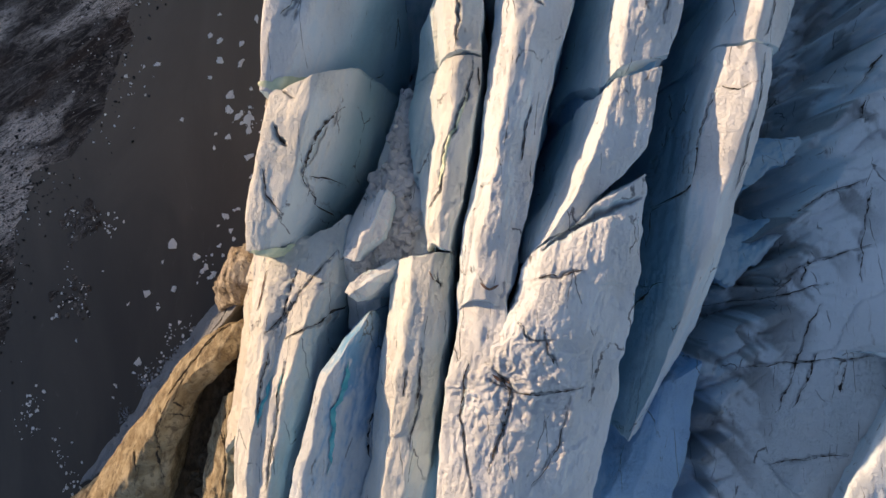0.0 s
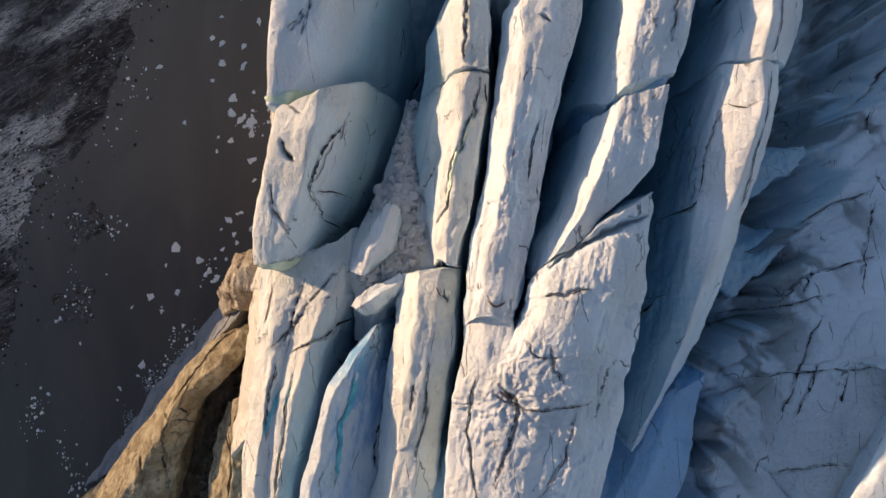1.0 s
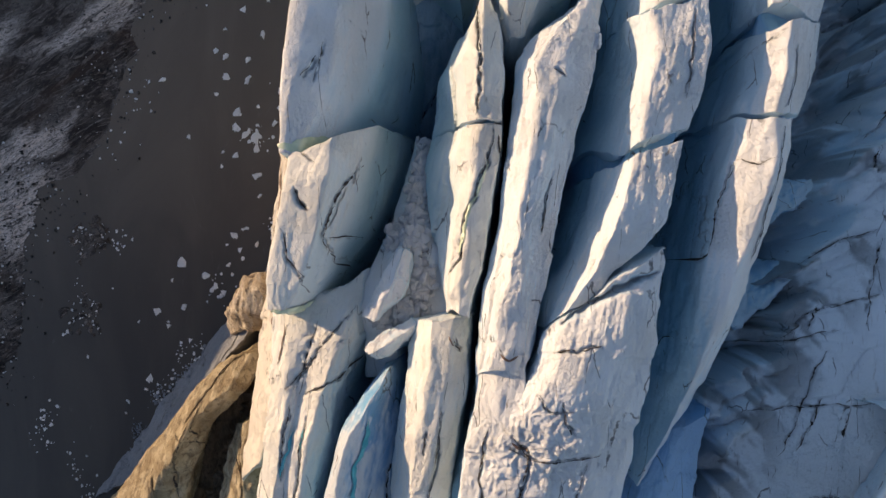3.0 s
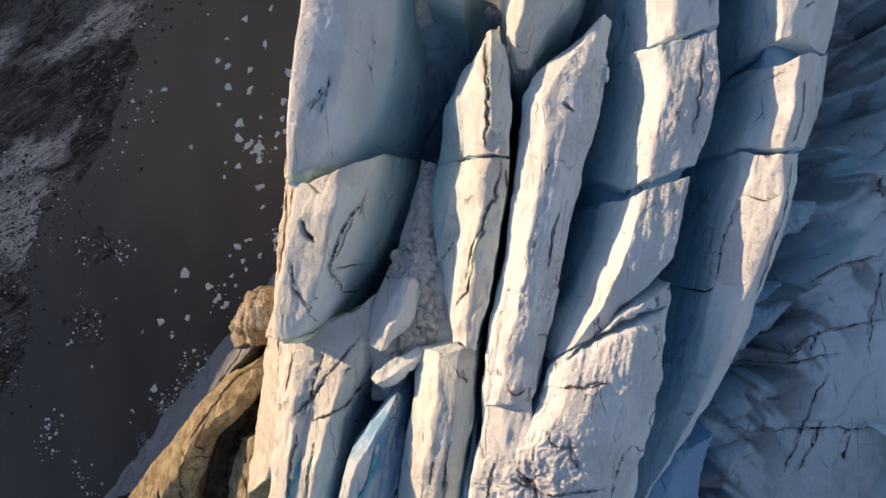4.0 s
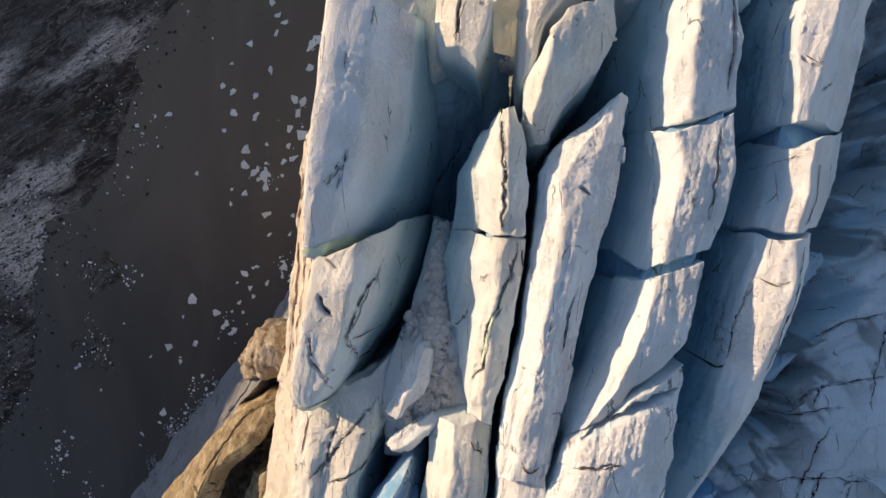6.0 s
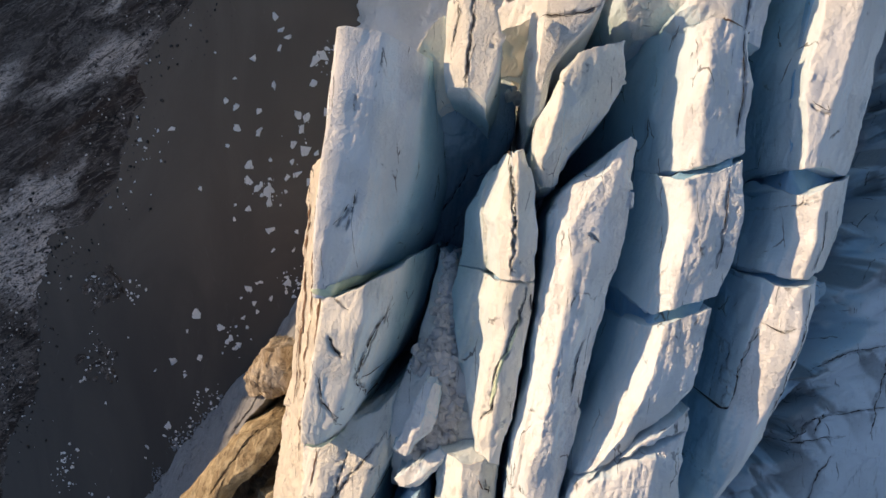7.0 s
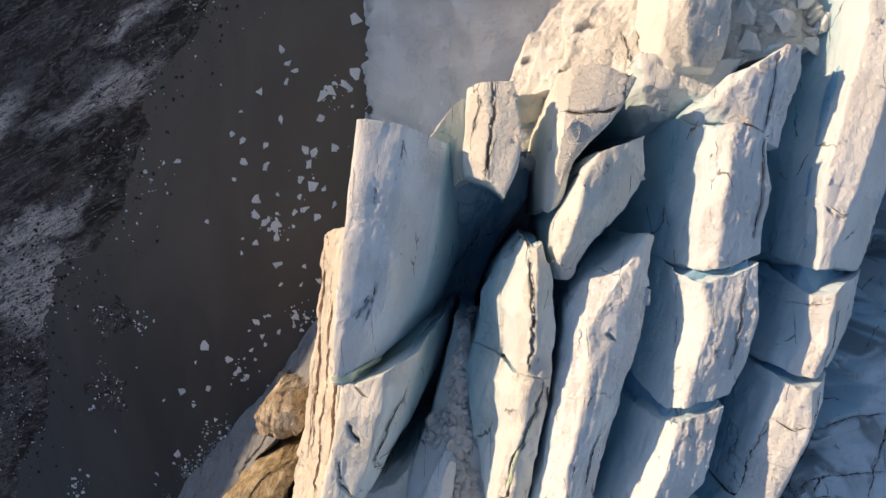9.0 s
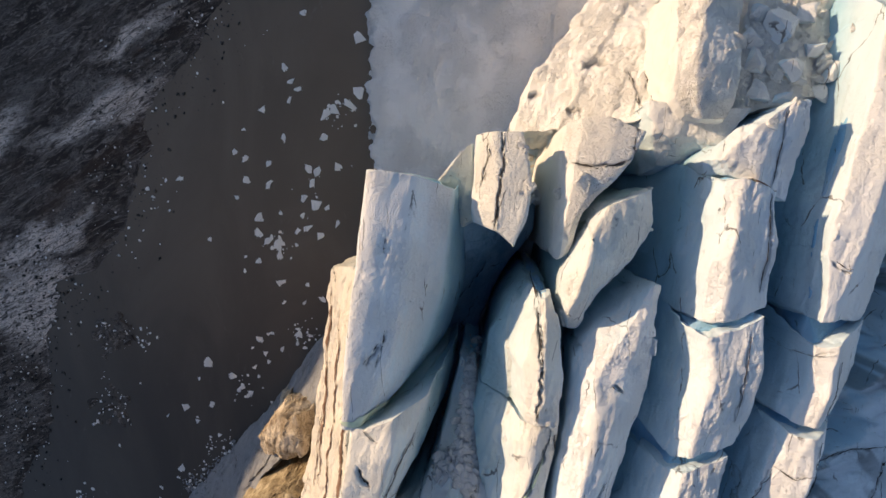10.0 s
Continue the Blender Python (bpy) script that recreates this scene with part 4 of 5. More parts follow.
serac("ice_block", "white crusted ice block with a bright sunlit edge", [
    (10, 34.1, 41, 10.2, 32.3, 47, 11.3, 31.9, 49.6, 17, 33.8, 48),
    (9.1, 29.8, 41, 10.8, 28.2, 47.5, 11.8, 27.9, 49.8, 16.9, 29.1, 48.7),
    (8.2, 25.5, 41, 9.9, 24.1, 47.5, 11.1, 24, 50, 16.3, 25, 48.8),
    (7.1, 20.5, 41, 9.2, 19.1, 47.2, 10.3, 19.7, 49.6, 14.9, 20.9, 48.7),
], [
    (0.35, 0.50, ((15.4, 32.2), (15.0, 27.1), (14.4, 23.6))),
], left=0.25, right=-0.02, crust=0.6, chip=0.7, seed=47, category="ice block", shoulder=0.2, step=0.12)
serac("ice_block", "white ice block with brown silt at its head", [
    (11.4, 48.4, 41, 12.3, 46.8, 47.3, 13.6, 46.8, 48.3, 17.3, 45.5, 47.4),
    (10.6, 42.7, 41, 11.9, 41.4, 47.5, 13.1, 41, 49, 17.3, 41.1, 47.4),
    (10.2, 38.4, 41, 11.4, 37.1, 47.5, 12.8, 37.1, 49, 17.3, 37.7, 47.4),
    (9.8, 33.8, 41, 11.6, 32.9, 47.3, 12.9, 33.3, 48.6, 17.4, 34.5, 47.2),
], [
    (0.50, 0.60, ((13.0, 48.0), (15.4, 46.8), (17.7, 45.7))),
    (0.40, 0.50, ((16.8, 45.5), (16.7, 40.9), (16.4, 36.0))),
], veins=((0.90, ((11.7, 48.3), (13.0, 48.0), (14.7, 47.0), (16.5, 46.0)), "rust"),), left=0.25, right=-0.02, crust=0.8, chip=0.5, seed=53, category="ice block", shoulder=0.2)
serac("ice_block", "leaning white ice point with a silt seam", [
    (18.2, 54.2, 45, 18.4, 54.5, 46.3, 19.2, 54.8, 46.3, 20.7, 54.6, 45),
    (14, 51.7, 45.3, 15.3, 51.9, 47, 17.6, 51.9, 46.8, 21, 52.1, 45),
    (11.5, 48.8, 45, 12.6, 48.7, 47.2, 15.5, 47.7, 47.2, 19.6, 47.1, 45.5),
    (12, 47.4, 44, 13, 47.2, 46, 15.9, 45.9, 46.8, 19.2, 45, 45.5),
], [
    (0.35, 0.50, ((17.9, 53.6), (17.6, 50.1), (17.3, 46.3))),
], left=0.0, right=0.0, crust=0.8, seed=59, category="ice block", shoulder=0.2)
serac("ice_block", "broad white ice block with rough radiating crust", [
    (2, 2.1, 49, 3.7, 3.8, 50, 7.1, 6.3, 50.3, 9.6, 8, 50, 12.9, 10.3, 48.5),
    (0.8, -1.9, 49, 2.9, -0.6, 50.8, 6, 1, 51.2, 8.7, 2, 50.6, 12.1, 2.9, 48.5),
    (-1, -4.5, 49.2, 1.4, -4.1, 50.8, 4.1, -3, 51, 7.1, -3, 50.3, 11.4, -2.8, 47.8),
    (-4.8, -7.3, 48.6, -0.6, -7.4, 50, 3.3, -6.8, 50.3, 6.8, -6.8, 49.3, 10.6, -7.1, 47),
    (-5.6, -11.6, 48, -2.1, -11.6, 49.3, 1.8, -11.4, 49.4, 5.9, -11.5, 48.3, 10, -11.9, 46.2),
    (-6, -15.8, 47.6, -2.9, -15.2, 48.8, 1.1, -15.6, 48.6, 5, -15.8, 47.5, 9.5, -15.7, 45.6),
    (-6.6, -21.1, 47.3, -3.7, -20.5, 48.3, 0.1, -20.3, 48, 3.7, -20.6, 47, 8.1, -21.2, 45),
], [
    (0.45, 0.35, ((2.6, 0.3), (6.8, 1.1))),
    (2.2, 1.50, ((3.5, 2.9), (6.2, 5.0), (9.1, 6.5), (12.2, 7.6))),
    (0.60, 0.50, ((3.3, -3.8), (3.7, -5.8), (4.5, -7.2))),
    (0.70, 0.60, ((-1.1, -7.5), (-0.1, -8.7), (0.6, -9.4), (0.4, -11.4), (-0.4, -13.8), (-1.4, -17.2))),
    (0.40, 0.35, ((0.4, -9.5), (-1.6, -8.5))),
    (0.40, 0.35, ((0.6, -9.7), (3.3, -9.8), (7.2, -9.2))),
    (0.50, 0.60, ((-2.8, -5.7), (-3.7, -9.3), (-4.0, -12.4), (-3.5, -15.4), (-2.9, -19.3))),
    (0.30, 0.35, ((5.8, -10.2), (5.0, -14.8), (2.4, -18.4))),
    (0.35, 0.40, ((4.5, -4.8), (2.3, -4.9), (1.1, -3.4))),
], veins=((1.20, ((-1.1, -8.2), (-0.4, -8.6), (0.6, -8.9)), "rust"),), left=0.0, right=0.0, crust=0.9, rough=1.0, chip=0.5, star=(-0.1, -8.8, 0.38), seed=61, category="ice block", shoulder=0.25, step=0.12)
serac("ice_block", "low white crusted ice step beside a broad block", [
    (-4.4, 0.4, 47.0, -2.2, 0.4, 49.2, 0.0, 0.4, 48.6),
    (-4.8, -6.3, 48.3, -2.7, -6.6, 49.4, 0.4, -6.9, 49.8),
    (-5.3, -10.5, 48.0, -3.2, -10.3, 48.6, -0.6, -10.1, 49.0),
], (), left=0.0, right=0.0, crust=0.5, chip=0.6, seed=63, category="ice block")
serac("ice_fin", "blue-shaded ice fin with a bright sunlit crest", [
    (20, 23.6, 37, 19.9, 22.6, 45.9, 20.6, 22.1, 47.3, 22.8, 21.9, 48.2, 25.9, 22.7, 45),
    (18.9, 17, 37, 18.6, 16.9, 46.8, 19.6, 17, 47.4, 22.1, 17, 48.5, 24.7, 17.6, 45.5),
    (17.9, 10.4, 36.5, 17.9, 10.9, 45.8, 19, 11.6, 47, 20.9, 12.3, 47.9, 23.4, 12.1, 45),
    (17.3, 2, 35, 17.4, 4, 43.5, 18.7, 4.8, 45.6, 19.4, 5.6, 46.3, 21.6, 5.3, 43.5),
    (17, -1.5, 33, 17.5, -1, 40, 18.3, -0.5, 43.2, 19.2, 0, 42.8, 21.6, 0, 39),
    (16, -9, 30, 16.6, -8.6, 35, 17.2, -8.2, 38, 18, -7.8, 37.8, 20.3, -7.6, 34),
    (14.4, -18.8, 27, 14.3, -18.3, 31, 14.3, -18.2, 33.5, 14.7, -17.6, 33.5, 16.4, -17.9, 30),
], [
    (0.35, 0.50, ((19.3, 17.9), (18.2, 14.6), (17.7, 10.9), (17.0, 7.1), (16.6, 4.4))),
    (0.40, 0.50, ((23.7, 21.3), (23.0, 17.6), (22.2, 12.8), (21.5, 9.1))),
    (0.30, 0.30, ((22.6, 18.2), (20.9, 17.5), (19.5, 18.4))),
    (0.30, 0.40, ((17.2, 0.8), (16.6, -2.1), (15.4, -4.1))),
], left=0.1, right=0.1, rough=0.8, crust=0.4, chip=0.9, shoulder=0.2, seed=67)
serac("ice_block", "ice block with a bright sunlit crest", [
    (23, 32.7, 38, 22.3, 31.5, 43, 22.7, 30.7, 46.3, 24.2, 31.2, 47.6, 29.8, 33.3, 42.5),
    (21.7, 28.1, 38, 21.4, 27.1, 44, 21.9, 26.6, 46.5, 23.5, 26.3, 47.8, 29, 27.9, 43),
    (20, 23.9, 38, 20.4, 23.2, 45, 21.6, 22.8, 46.4, 23.1, 22.6, 47.4, 27.2, 23.4, 43.5),
], [
    (0.40, 0.50, ((25.6, 29.2), (25.2, 26.2), (24.5, 23.5))),
    (0.30, 0.40, ((21.6, 29.3), (23.9, 30.4))),
], left=0.1, right=0.1, rough=0.8, crust=0.5, chip=0.6, shoulder=0.2, seed=71, category="ice block")
serac("ice_fin", "long ice fin, shaded flank and bright sunlit crest", [
    (27, 72.3, 34, 27.3, 70, 38, 27.7, 67.5, 44.3, 32.7, 67.5, 44.2, 36, 67, 42),
    (25.2, 56.6, 36, 25.7, 55.8, 40, 25.6, 54.1, 45.5, 28.3, 56, 46.5, 33.7, 57.2, 44),
    (24.6, 50.8, 36.6, 25.1, 50.3, 40.5, 24.6, 49.6, 45.8, 27.4, 50, 46.8, 32.8, 51, 43.8),
    (22.7, 45.9, 38, 23.2, 44.6, 42.5, 22.9, 43.1, 46.7, 25.9, 41.9, 47.2, 31, 44.2, 43.5),
    (22.6, 40.2, 38.2, 22.9, 39.3, 43, 22.7, 38.9, 46.8, 24.8, 38.6, 47, 30.8, 39.6, 43),
    (22.5, 34, 38.2, 22.9, 33.4, 43, 22.9, 33.2, 46.5, 24, 33.4, 46.5, 29.6, 33.1, 42.5),
], [
    (0.40, 0.40, ((23.1, 39.4), (24.3, 38.5), (25.0, 38.6))),
    (0.40, 0.45, ((25.2, 28.9), (24.6, 26.5))),
], left=0.1, right=0.1, rough=0.8, crust=0.6, chip=0.6, shoulder=0.25, seed=73)
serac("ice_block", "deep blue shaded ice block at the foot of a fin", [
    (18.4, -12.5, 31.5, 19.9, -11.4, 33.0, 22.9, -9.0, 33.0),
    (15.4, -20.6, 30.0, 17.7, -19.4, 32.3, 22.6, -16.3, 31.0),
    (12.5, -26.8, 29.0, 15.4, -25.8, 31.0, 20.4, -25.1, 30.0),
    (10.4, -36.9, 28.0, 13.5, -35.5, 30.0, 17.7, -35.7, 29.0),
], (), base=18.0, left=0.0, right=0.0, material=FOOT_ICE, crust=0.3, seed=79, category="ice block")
serac("ice_fin", "low ice ridge with a sunlit crest beyond the basin", [
    (41, -7.8, 37.5, 41.6, -7.8, 38.3, 47.3, -7.8, 38),
    (36.8, -13, 40.3, 37.4, -13, 41, 43.3, -13.2, 40.6),
    (33.7, -17.9, 40.8, 34.3, -17.9, 41.5, 41, -18.3, 41),
    (31.5, -21.8, 40.8, 32.1, -21.8, 41.5, 38.8, -22.3, 41),
    (28.2, -30.1, 40, 28.8, -30.1, 40.7, 34.9, -30.8, 40.2),
], [
    (0.4, 0.4, ((37.0, -16.0), (40.0, -17.0))),
    (0.4, 0.4, ((34.2, -21.0), (37.5, -22.0))),
], base=29.0, left=-0.7, right=0.7, seed=83, crust=0.4, material=BASIN_ICE)
serac("ice_block", "upright ice pinnacle with two dark vertical cracks", [
    (-11.8, 51, 44, -9.9, 51.2, 46, -6.8, 51.3, 46.2),
    (-11.9, 46.6, 45, -9.4, 46.7, 47.4, -6, 46, 47.4),
    (-12, 43.1, 45, -9.5, 43, 47.8, -6.3, 42.1, 47.8),
    (-11.7, 41.8, 44.5, -9.2, 40.9, 47.3, -7.4, 39.4, 47.4),
], [
    (0.38, 0.80, ((-8.9, 51.0), (-8.8, 47.8), (-9.2, 44.4), (-9.4, 40.7))),
    (0.30, 0.50, ((-10.6, 50.4), (-10.2, 48.7), (-10.7, 46.7), (-11.1, 45.5))),
], base=18.0, left=0.0, right=0.0, material=CREAM_ICE, crust=0.4, seed=89, category="ice pinnacle", rough=0.5, chip=0.5)
serac("ice_block", "small translucent ice wedge beside a pinnacle", [
    (-16, 46.3, 41.5, -14.3, 48, 43, -12.3, 50.1, 42.5),
    (-14.9, 44.7, 39, -13.4, 46.1, 41.5, -12, 47.5, 42),
    (-14.2, 40.7, 36, -13, 41.2, 38, -11.6, 41.9, 38.5),
], (), base=10.0, left=0.0, right=0.0, material=CREAM_ICE, crust=0.3, seed=97, category="ice block", shoulder=0.25)
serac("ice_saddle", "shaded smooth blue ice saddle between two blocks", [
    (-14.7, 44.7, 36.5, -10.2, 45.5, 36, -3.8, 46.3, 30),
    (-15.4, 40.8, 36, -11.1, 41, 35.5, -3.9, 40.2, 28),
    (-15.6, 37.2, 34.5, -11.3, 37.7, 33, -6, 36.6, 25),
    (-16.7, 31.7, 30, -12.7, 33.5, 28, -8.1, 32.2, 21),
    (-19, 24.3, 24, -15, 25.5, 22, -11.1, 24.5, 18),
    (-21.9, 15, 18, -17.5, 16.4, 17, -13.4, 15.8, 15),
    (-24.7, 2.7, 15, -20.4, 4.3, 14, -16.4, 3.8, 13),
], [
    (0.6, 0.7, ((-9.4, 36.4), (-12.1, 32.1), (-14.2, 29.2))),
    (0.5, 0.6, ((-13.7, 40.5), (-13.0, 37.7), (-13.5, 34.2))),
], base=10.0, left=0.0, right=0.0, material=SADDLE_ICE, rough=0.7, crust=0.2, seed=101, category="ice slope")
serac("ice_ramp", "grey-white ice ramp strewn with rubble", [
    (-13, 24.3, 35, -11.9, 23.2, 37, -11.1, 23.3, 36),
    (-14.1, 17.8, 37, -12.1, 17.3, 39, -10.4, 17.4, 38.5),
    (-15.8, 11.3, 39, -12.8, 11.4, 41, -9.8, 11.4, 40.5),
    (-17.3, 7.2, 41, -13.7, 7.2, 42.6, -7.8, 7.2, 42),
    (-18.1, 3.4, 42, -14.1, 3.4, 43, -7.4, 3, 42.5),
    (-17.8, -0.6, 40, -15.1, -1, 41.5, -13, -0.4, 41),
    (-18.6, -5.7, 37, -16.1, -5.3, 38.5, -14.6, -5.4, 38),
], (), base=10.0, left=0.0, right=0.0, rough=0.7, crust=0.15, seed=103, category="ice slope", shoulder=0.25)
serac("snow_slope", "bright sunlit snow slope with hollows", [
    (-7.6, 54.2, 29.0, -1.2, 52.7, 35.0, 7.2, 54.0, 40.0),
    (-5.1, 61.1, 27.0, 2.3, 60.6, 32.0, 11.1, 59.1, 38.0),
    (-1.4, 67.2, 24.5, 5.6, 67.0, 28.5, 17.4, 67.0, 35.0),
    (3.1, 73.9, 21.0, 10.5, 73.7, 25.0, 24.8, 72.0, 32.0),
    (10.5, 86.8, 14.0, 19.9, 86.1, 18.0, 34.2, 82.1, 26.0),
], [
    (3.0, 1.4, ((1.0, 61.4), (2.7, 62.4), (4.4, 61.9))),
    (2.4, 1.0, ((-5.4, 58.2), (-3.7, 58.6))),
    (2.6, 1.0, ((-0.8, 55.6), (0.8, 55.9))),
    (0.4, 0.5, ((6.0, 60.3), (6.5, 57.2), (7.3, 53.1))),
    (0.4, 0.5, ((7.4, 59.7), (7.8, 56.6), (7.9, 53.4))),
], base=-1.0, left=0.0, right=0.0, material=SNOW, rough=1.6, crust=1.2, step=0.22, seed=107, category="snow slope")
serac("ice_block", "rounded white ice block with a crusted face", [
    (9.7, 69.7, 40.0, 11.6, 68.1, 43.5, 15.6, 68.6, 41.0),
    (8.5, 64.2, 42.5, 10.5, 63.5, 45.0, 14.4, 63.4, 43.0),
    (7.7, 58.6, 44.3, 9.7, 58.3, 46.2, 14.1, 58.4, 44.6),
    (8.2, 54.9, 44.5, 9.9, 54.4, 46.2, 14.1, 55.0, 44.6),
    (9.6, 53.2, 44.0, 11.1, 52.8, 45.0, 13.4, 53.3, 44.0),
], (), left=0.0, right=0.0, crust=1.2, material=SNOW, seed=109, category="ice block")
serac("ice_slope", "white ice slope below a jumble of blocks", [
    (15.9, 54.0, 41.0, 21.2, 55.5, 41.0, 26.3, 56.6, 39.0),
    (15.9, 59.7, 40.5, 21.2, 60.7, 40.0, 27.0, 61.6, 38.0),
    (16.8, 65.4, 39.0, 21.8, 67.0, 38.0, 27.7, 67.7, 36.0),
    (18.6, 74.4, 35.0, 23.3, 76.1, 34.0, 30.0, 76.5, 33.0),
], (), base=10.0, seed=117, crust=1.0, material=SNOW, category="ice slope")
serac("ice_slab", "tilted grey-white ice slab lying on rubble", [
    (-13.3, 9.6, 43.5, -12.1, 9.7, 44.3, -11.5, 9, 43.6),
    (-14.9, 6.8, 44.5, -13.3, 6.7, 45.4, -11.9, 6.7, 44.4),
    (-16.3, 4, 45.3, -14.4, 4.3, 46, -12.9, 4.6, 44.8),
    (-17, 2.9, 45, -15.4, 2.4, 45.6, -14, 3.5, 44.5),
], (), base=38.0, left=-0.1, right=0.05, rough=1.2, crust=0.7, shoulder=0.08, step=0.1, seed=119, category="ice block")
serac("ice_slab", "rounded fallen ice pillar wedged among rubble", [
    (-12, 2.6, 43.8, -11.2, 2, 44.4, -11.1, 1.1, 43.8),
    (-14.1, 1.2, 44.8, -13.2, 0.4, 46, -12.4, -0.3, 44.6),
    (-15.8, -0.1, 45.2, -14.7, -0.9, 46.4, -14, -1.8, 45),
    (-16.6, -1.3, 44.8, -15.7, -1.7, 45.6, -15.2, -2.3, 44.6),
], (), base=38.0, left=-0.1, right=0.05, rough=1.1, crust=0.7, shoulder=0.1, step=0.1, seed=121, category="ice block")
serac("ice_saddle", "shaded blue-white ice hollow below broken blocks", [
    (6.5, 55.1, 42.0, 10.5, 54.6, 42.0, 16.8, 54.7, 42.0),
    (7.0, 51.6, 42.0, 10.2, 51.3, 42.0, 14.3, 51.1, 42.0),
    (8.8, 48.3, 38.0, 10.6, 48.3, 38.5, 13.2, 49.1, 38.0),
], (), base=10.0, left=0.1, right=0.2, seed=113, crust=0.4, category="ice slope")
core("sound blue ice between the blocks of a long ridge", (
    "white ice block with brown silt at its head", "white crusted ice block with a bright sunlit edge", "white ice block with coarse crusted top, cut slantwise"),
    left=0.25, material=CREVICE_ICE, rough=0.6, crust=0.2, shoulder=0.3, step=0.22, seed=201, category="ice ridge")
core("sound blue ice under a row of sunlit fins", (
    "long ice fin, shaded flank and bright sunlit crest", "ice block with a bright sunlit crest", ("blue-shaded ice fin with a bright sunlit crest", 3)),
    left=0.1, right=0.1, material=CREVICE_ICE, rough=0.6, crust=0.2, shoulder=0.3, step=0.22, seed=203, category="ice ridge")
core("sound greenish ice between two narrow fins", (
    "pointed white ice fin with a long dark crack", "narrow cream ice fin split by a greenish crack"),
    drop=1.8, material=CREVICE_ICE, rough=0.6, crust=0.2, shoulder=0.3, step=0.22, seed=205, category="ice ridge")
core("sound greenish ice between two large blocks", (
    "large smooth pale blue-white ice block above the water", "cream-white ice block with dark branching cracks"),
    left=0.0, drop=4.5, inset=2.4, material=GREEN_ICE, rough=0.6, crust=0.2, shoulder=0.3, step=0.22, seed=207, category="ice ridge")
serac("moraine_ridge", "arched yellow-brown dirty ice ridge above the water", [
    (-44.6, -7.1, 20.0, -42.0, -6.7, 21.5, -40.7, -7.5, 20.0),
    (-49.8, -10.4, 20.0, -43.7, -10.8, 23.5, -42.4, -12.9, 20.0),
    (-55.3, -16.2, 19.0, -48.7, -15.9, 24.0, -48.7, -18.9, 20.0),
    (-62.1, -23.9, 17.0, -52.6, -22.4, 24.0, -51.8, -25.6, 19.0),
    (-69.2, -32.0, 15.0, -58.6, -30.2, 22.0, -54.1, -32.8, 18.0),
    (-77.0, -39.2, 13.0, -63.1, -35.7, 21.0, -55.9, -37.8, 17.0),
    (-89.5, -51.4, 10.0, -72.4, -47.0, 19.0, -62.2, -51.2, 15.0),
], [
    (0.6, 0.6, ((-43.4, -6.7), (-46.6, -9.2), (-48.8, -12.8), (-52.4, -18.2))),
    (0.5, 0.5, ((-50.8, -17.0), (-52.9, -22.3), (-54.8, -27.9), (-55.6, -33.5))),
    (0.5, 0.5, ((-49.2, -14.1), (-50.5, -18.5), (-51.0, -22.5))),
    (0.4, 0.4, ((-58.8, -26.3), (-57.6, -29.7), (-58.9, -33.2))),
    (0.4, 0.4, ((-54.5, -19.7), (-51.5, -20.9), (-49.7, -23.0))),
], base=-1.5, left=0.15, right=-0.5, material=DIRTY_ICE, rough=1.5, crust=1.0, shoulder=1.0, seed=127, category="dirty ice")
serac("moraine_hummock", "crumbling brown layered ice knob at the cliff", [
    (-45.9, 5.8, 17.0, -43.4, 5.8, 19.0, -41.8, 6.0, 19.0),
    (-48.9, 2.6, 15.0, -43.5, 2.9, 20.0, -40.9, 3.2, 20.0),
    (-50.9, -1.4, 13.0, -45.0, -0.8, 18.5, -41.5, -0.5, 19.0),
    (-52.8, -5.4, 9.0, -46.9, -4.7, 15.0, -43.8, -4.4, 15.0),
], (), base=-1.5, left=0.2, right=0.1, material=KNOB_ICE, rough=1.8, crust=0.8, chip=2.4, shoulder=0.2, seed=131, category="dirty ice")
serac("ice_apron", "grey icy apron sloping into the water", [
    (-42.4, 16.3, 4, -38.9, 16.5, 9, -36, 16.6, 13),
    (-49.3, 7, 2, -42.5, 10.4, 9, -37.9, 11.5, 14),
    (-59.8, -6.6, 1, -50.6, -3, 9, -41.6, 1.8, 14),
    (-72.7, -22.3, 0.5, -59.2, -15.2, 8.5, -50.5, -9.4, 13),
    (-87.4, -42.6, 0.5, -70.2, -33, 8.5, -60.2, -27.4, 12),
], [
    (0.6, 0.6, ((-41.2, 4.2), (-45.6, -4.0), (-51.3, -13.6))),
    (0.5, 0.5, ((-46.5, 0.8), (-51.1, -7.7), (-55.8, -14.0))),
    (0.5, 0.6, ((-42.5, -7.2), (-47.0, -12.1))),
], base=-1.5, left=0.15, right=0.1, material=APRON_ICE, rough=1.5, crust=1.2, step=0.25, seed=137, category="dirty ice")
serac("moraine_hollow", "dark brown rubble hollow behind an arched dirty ridge", [
    (-57.8, -15.3, 8.0, -51.4, -15.8, 10.0, -45.3, -15.2, 12.0),
    (-59.5, -27.8, 8.0, -52.9, -26.9, 10.0, -45.7, -26.0, 12.0),
    (-61.6, -42.2, 8.0, -53.3, -40.8, 10.0, -46.2, -39.4, 12.0),
], (), base=-1.5, left=0.0, right=0.0, material=DARK_DIRT, rough=1.8, crust=1.5, seed=141, category="dirty ice")
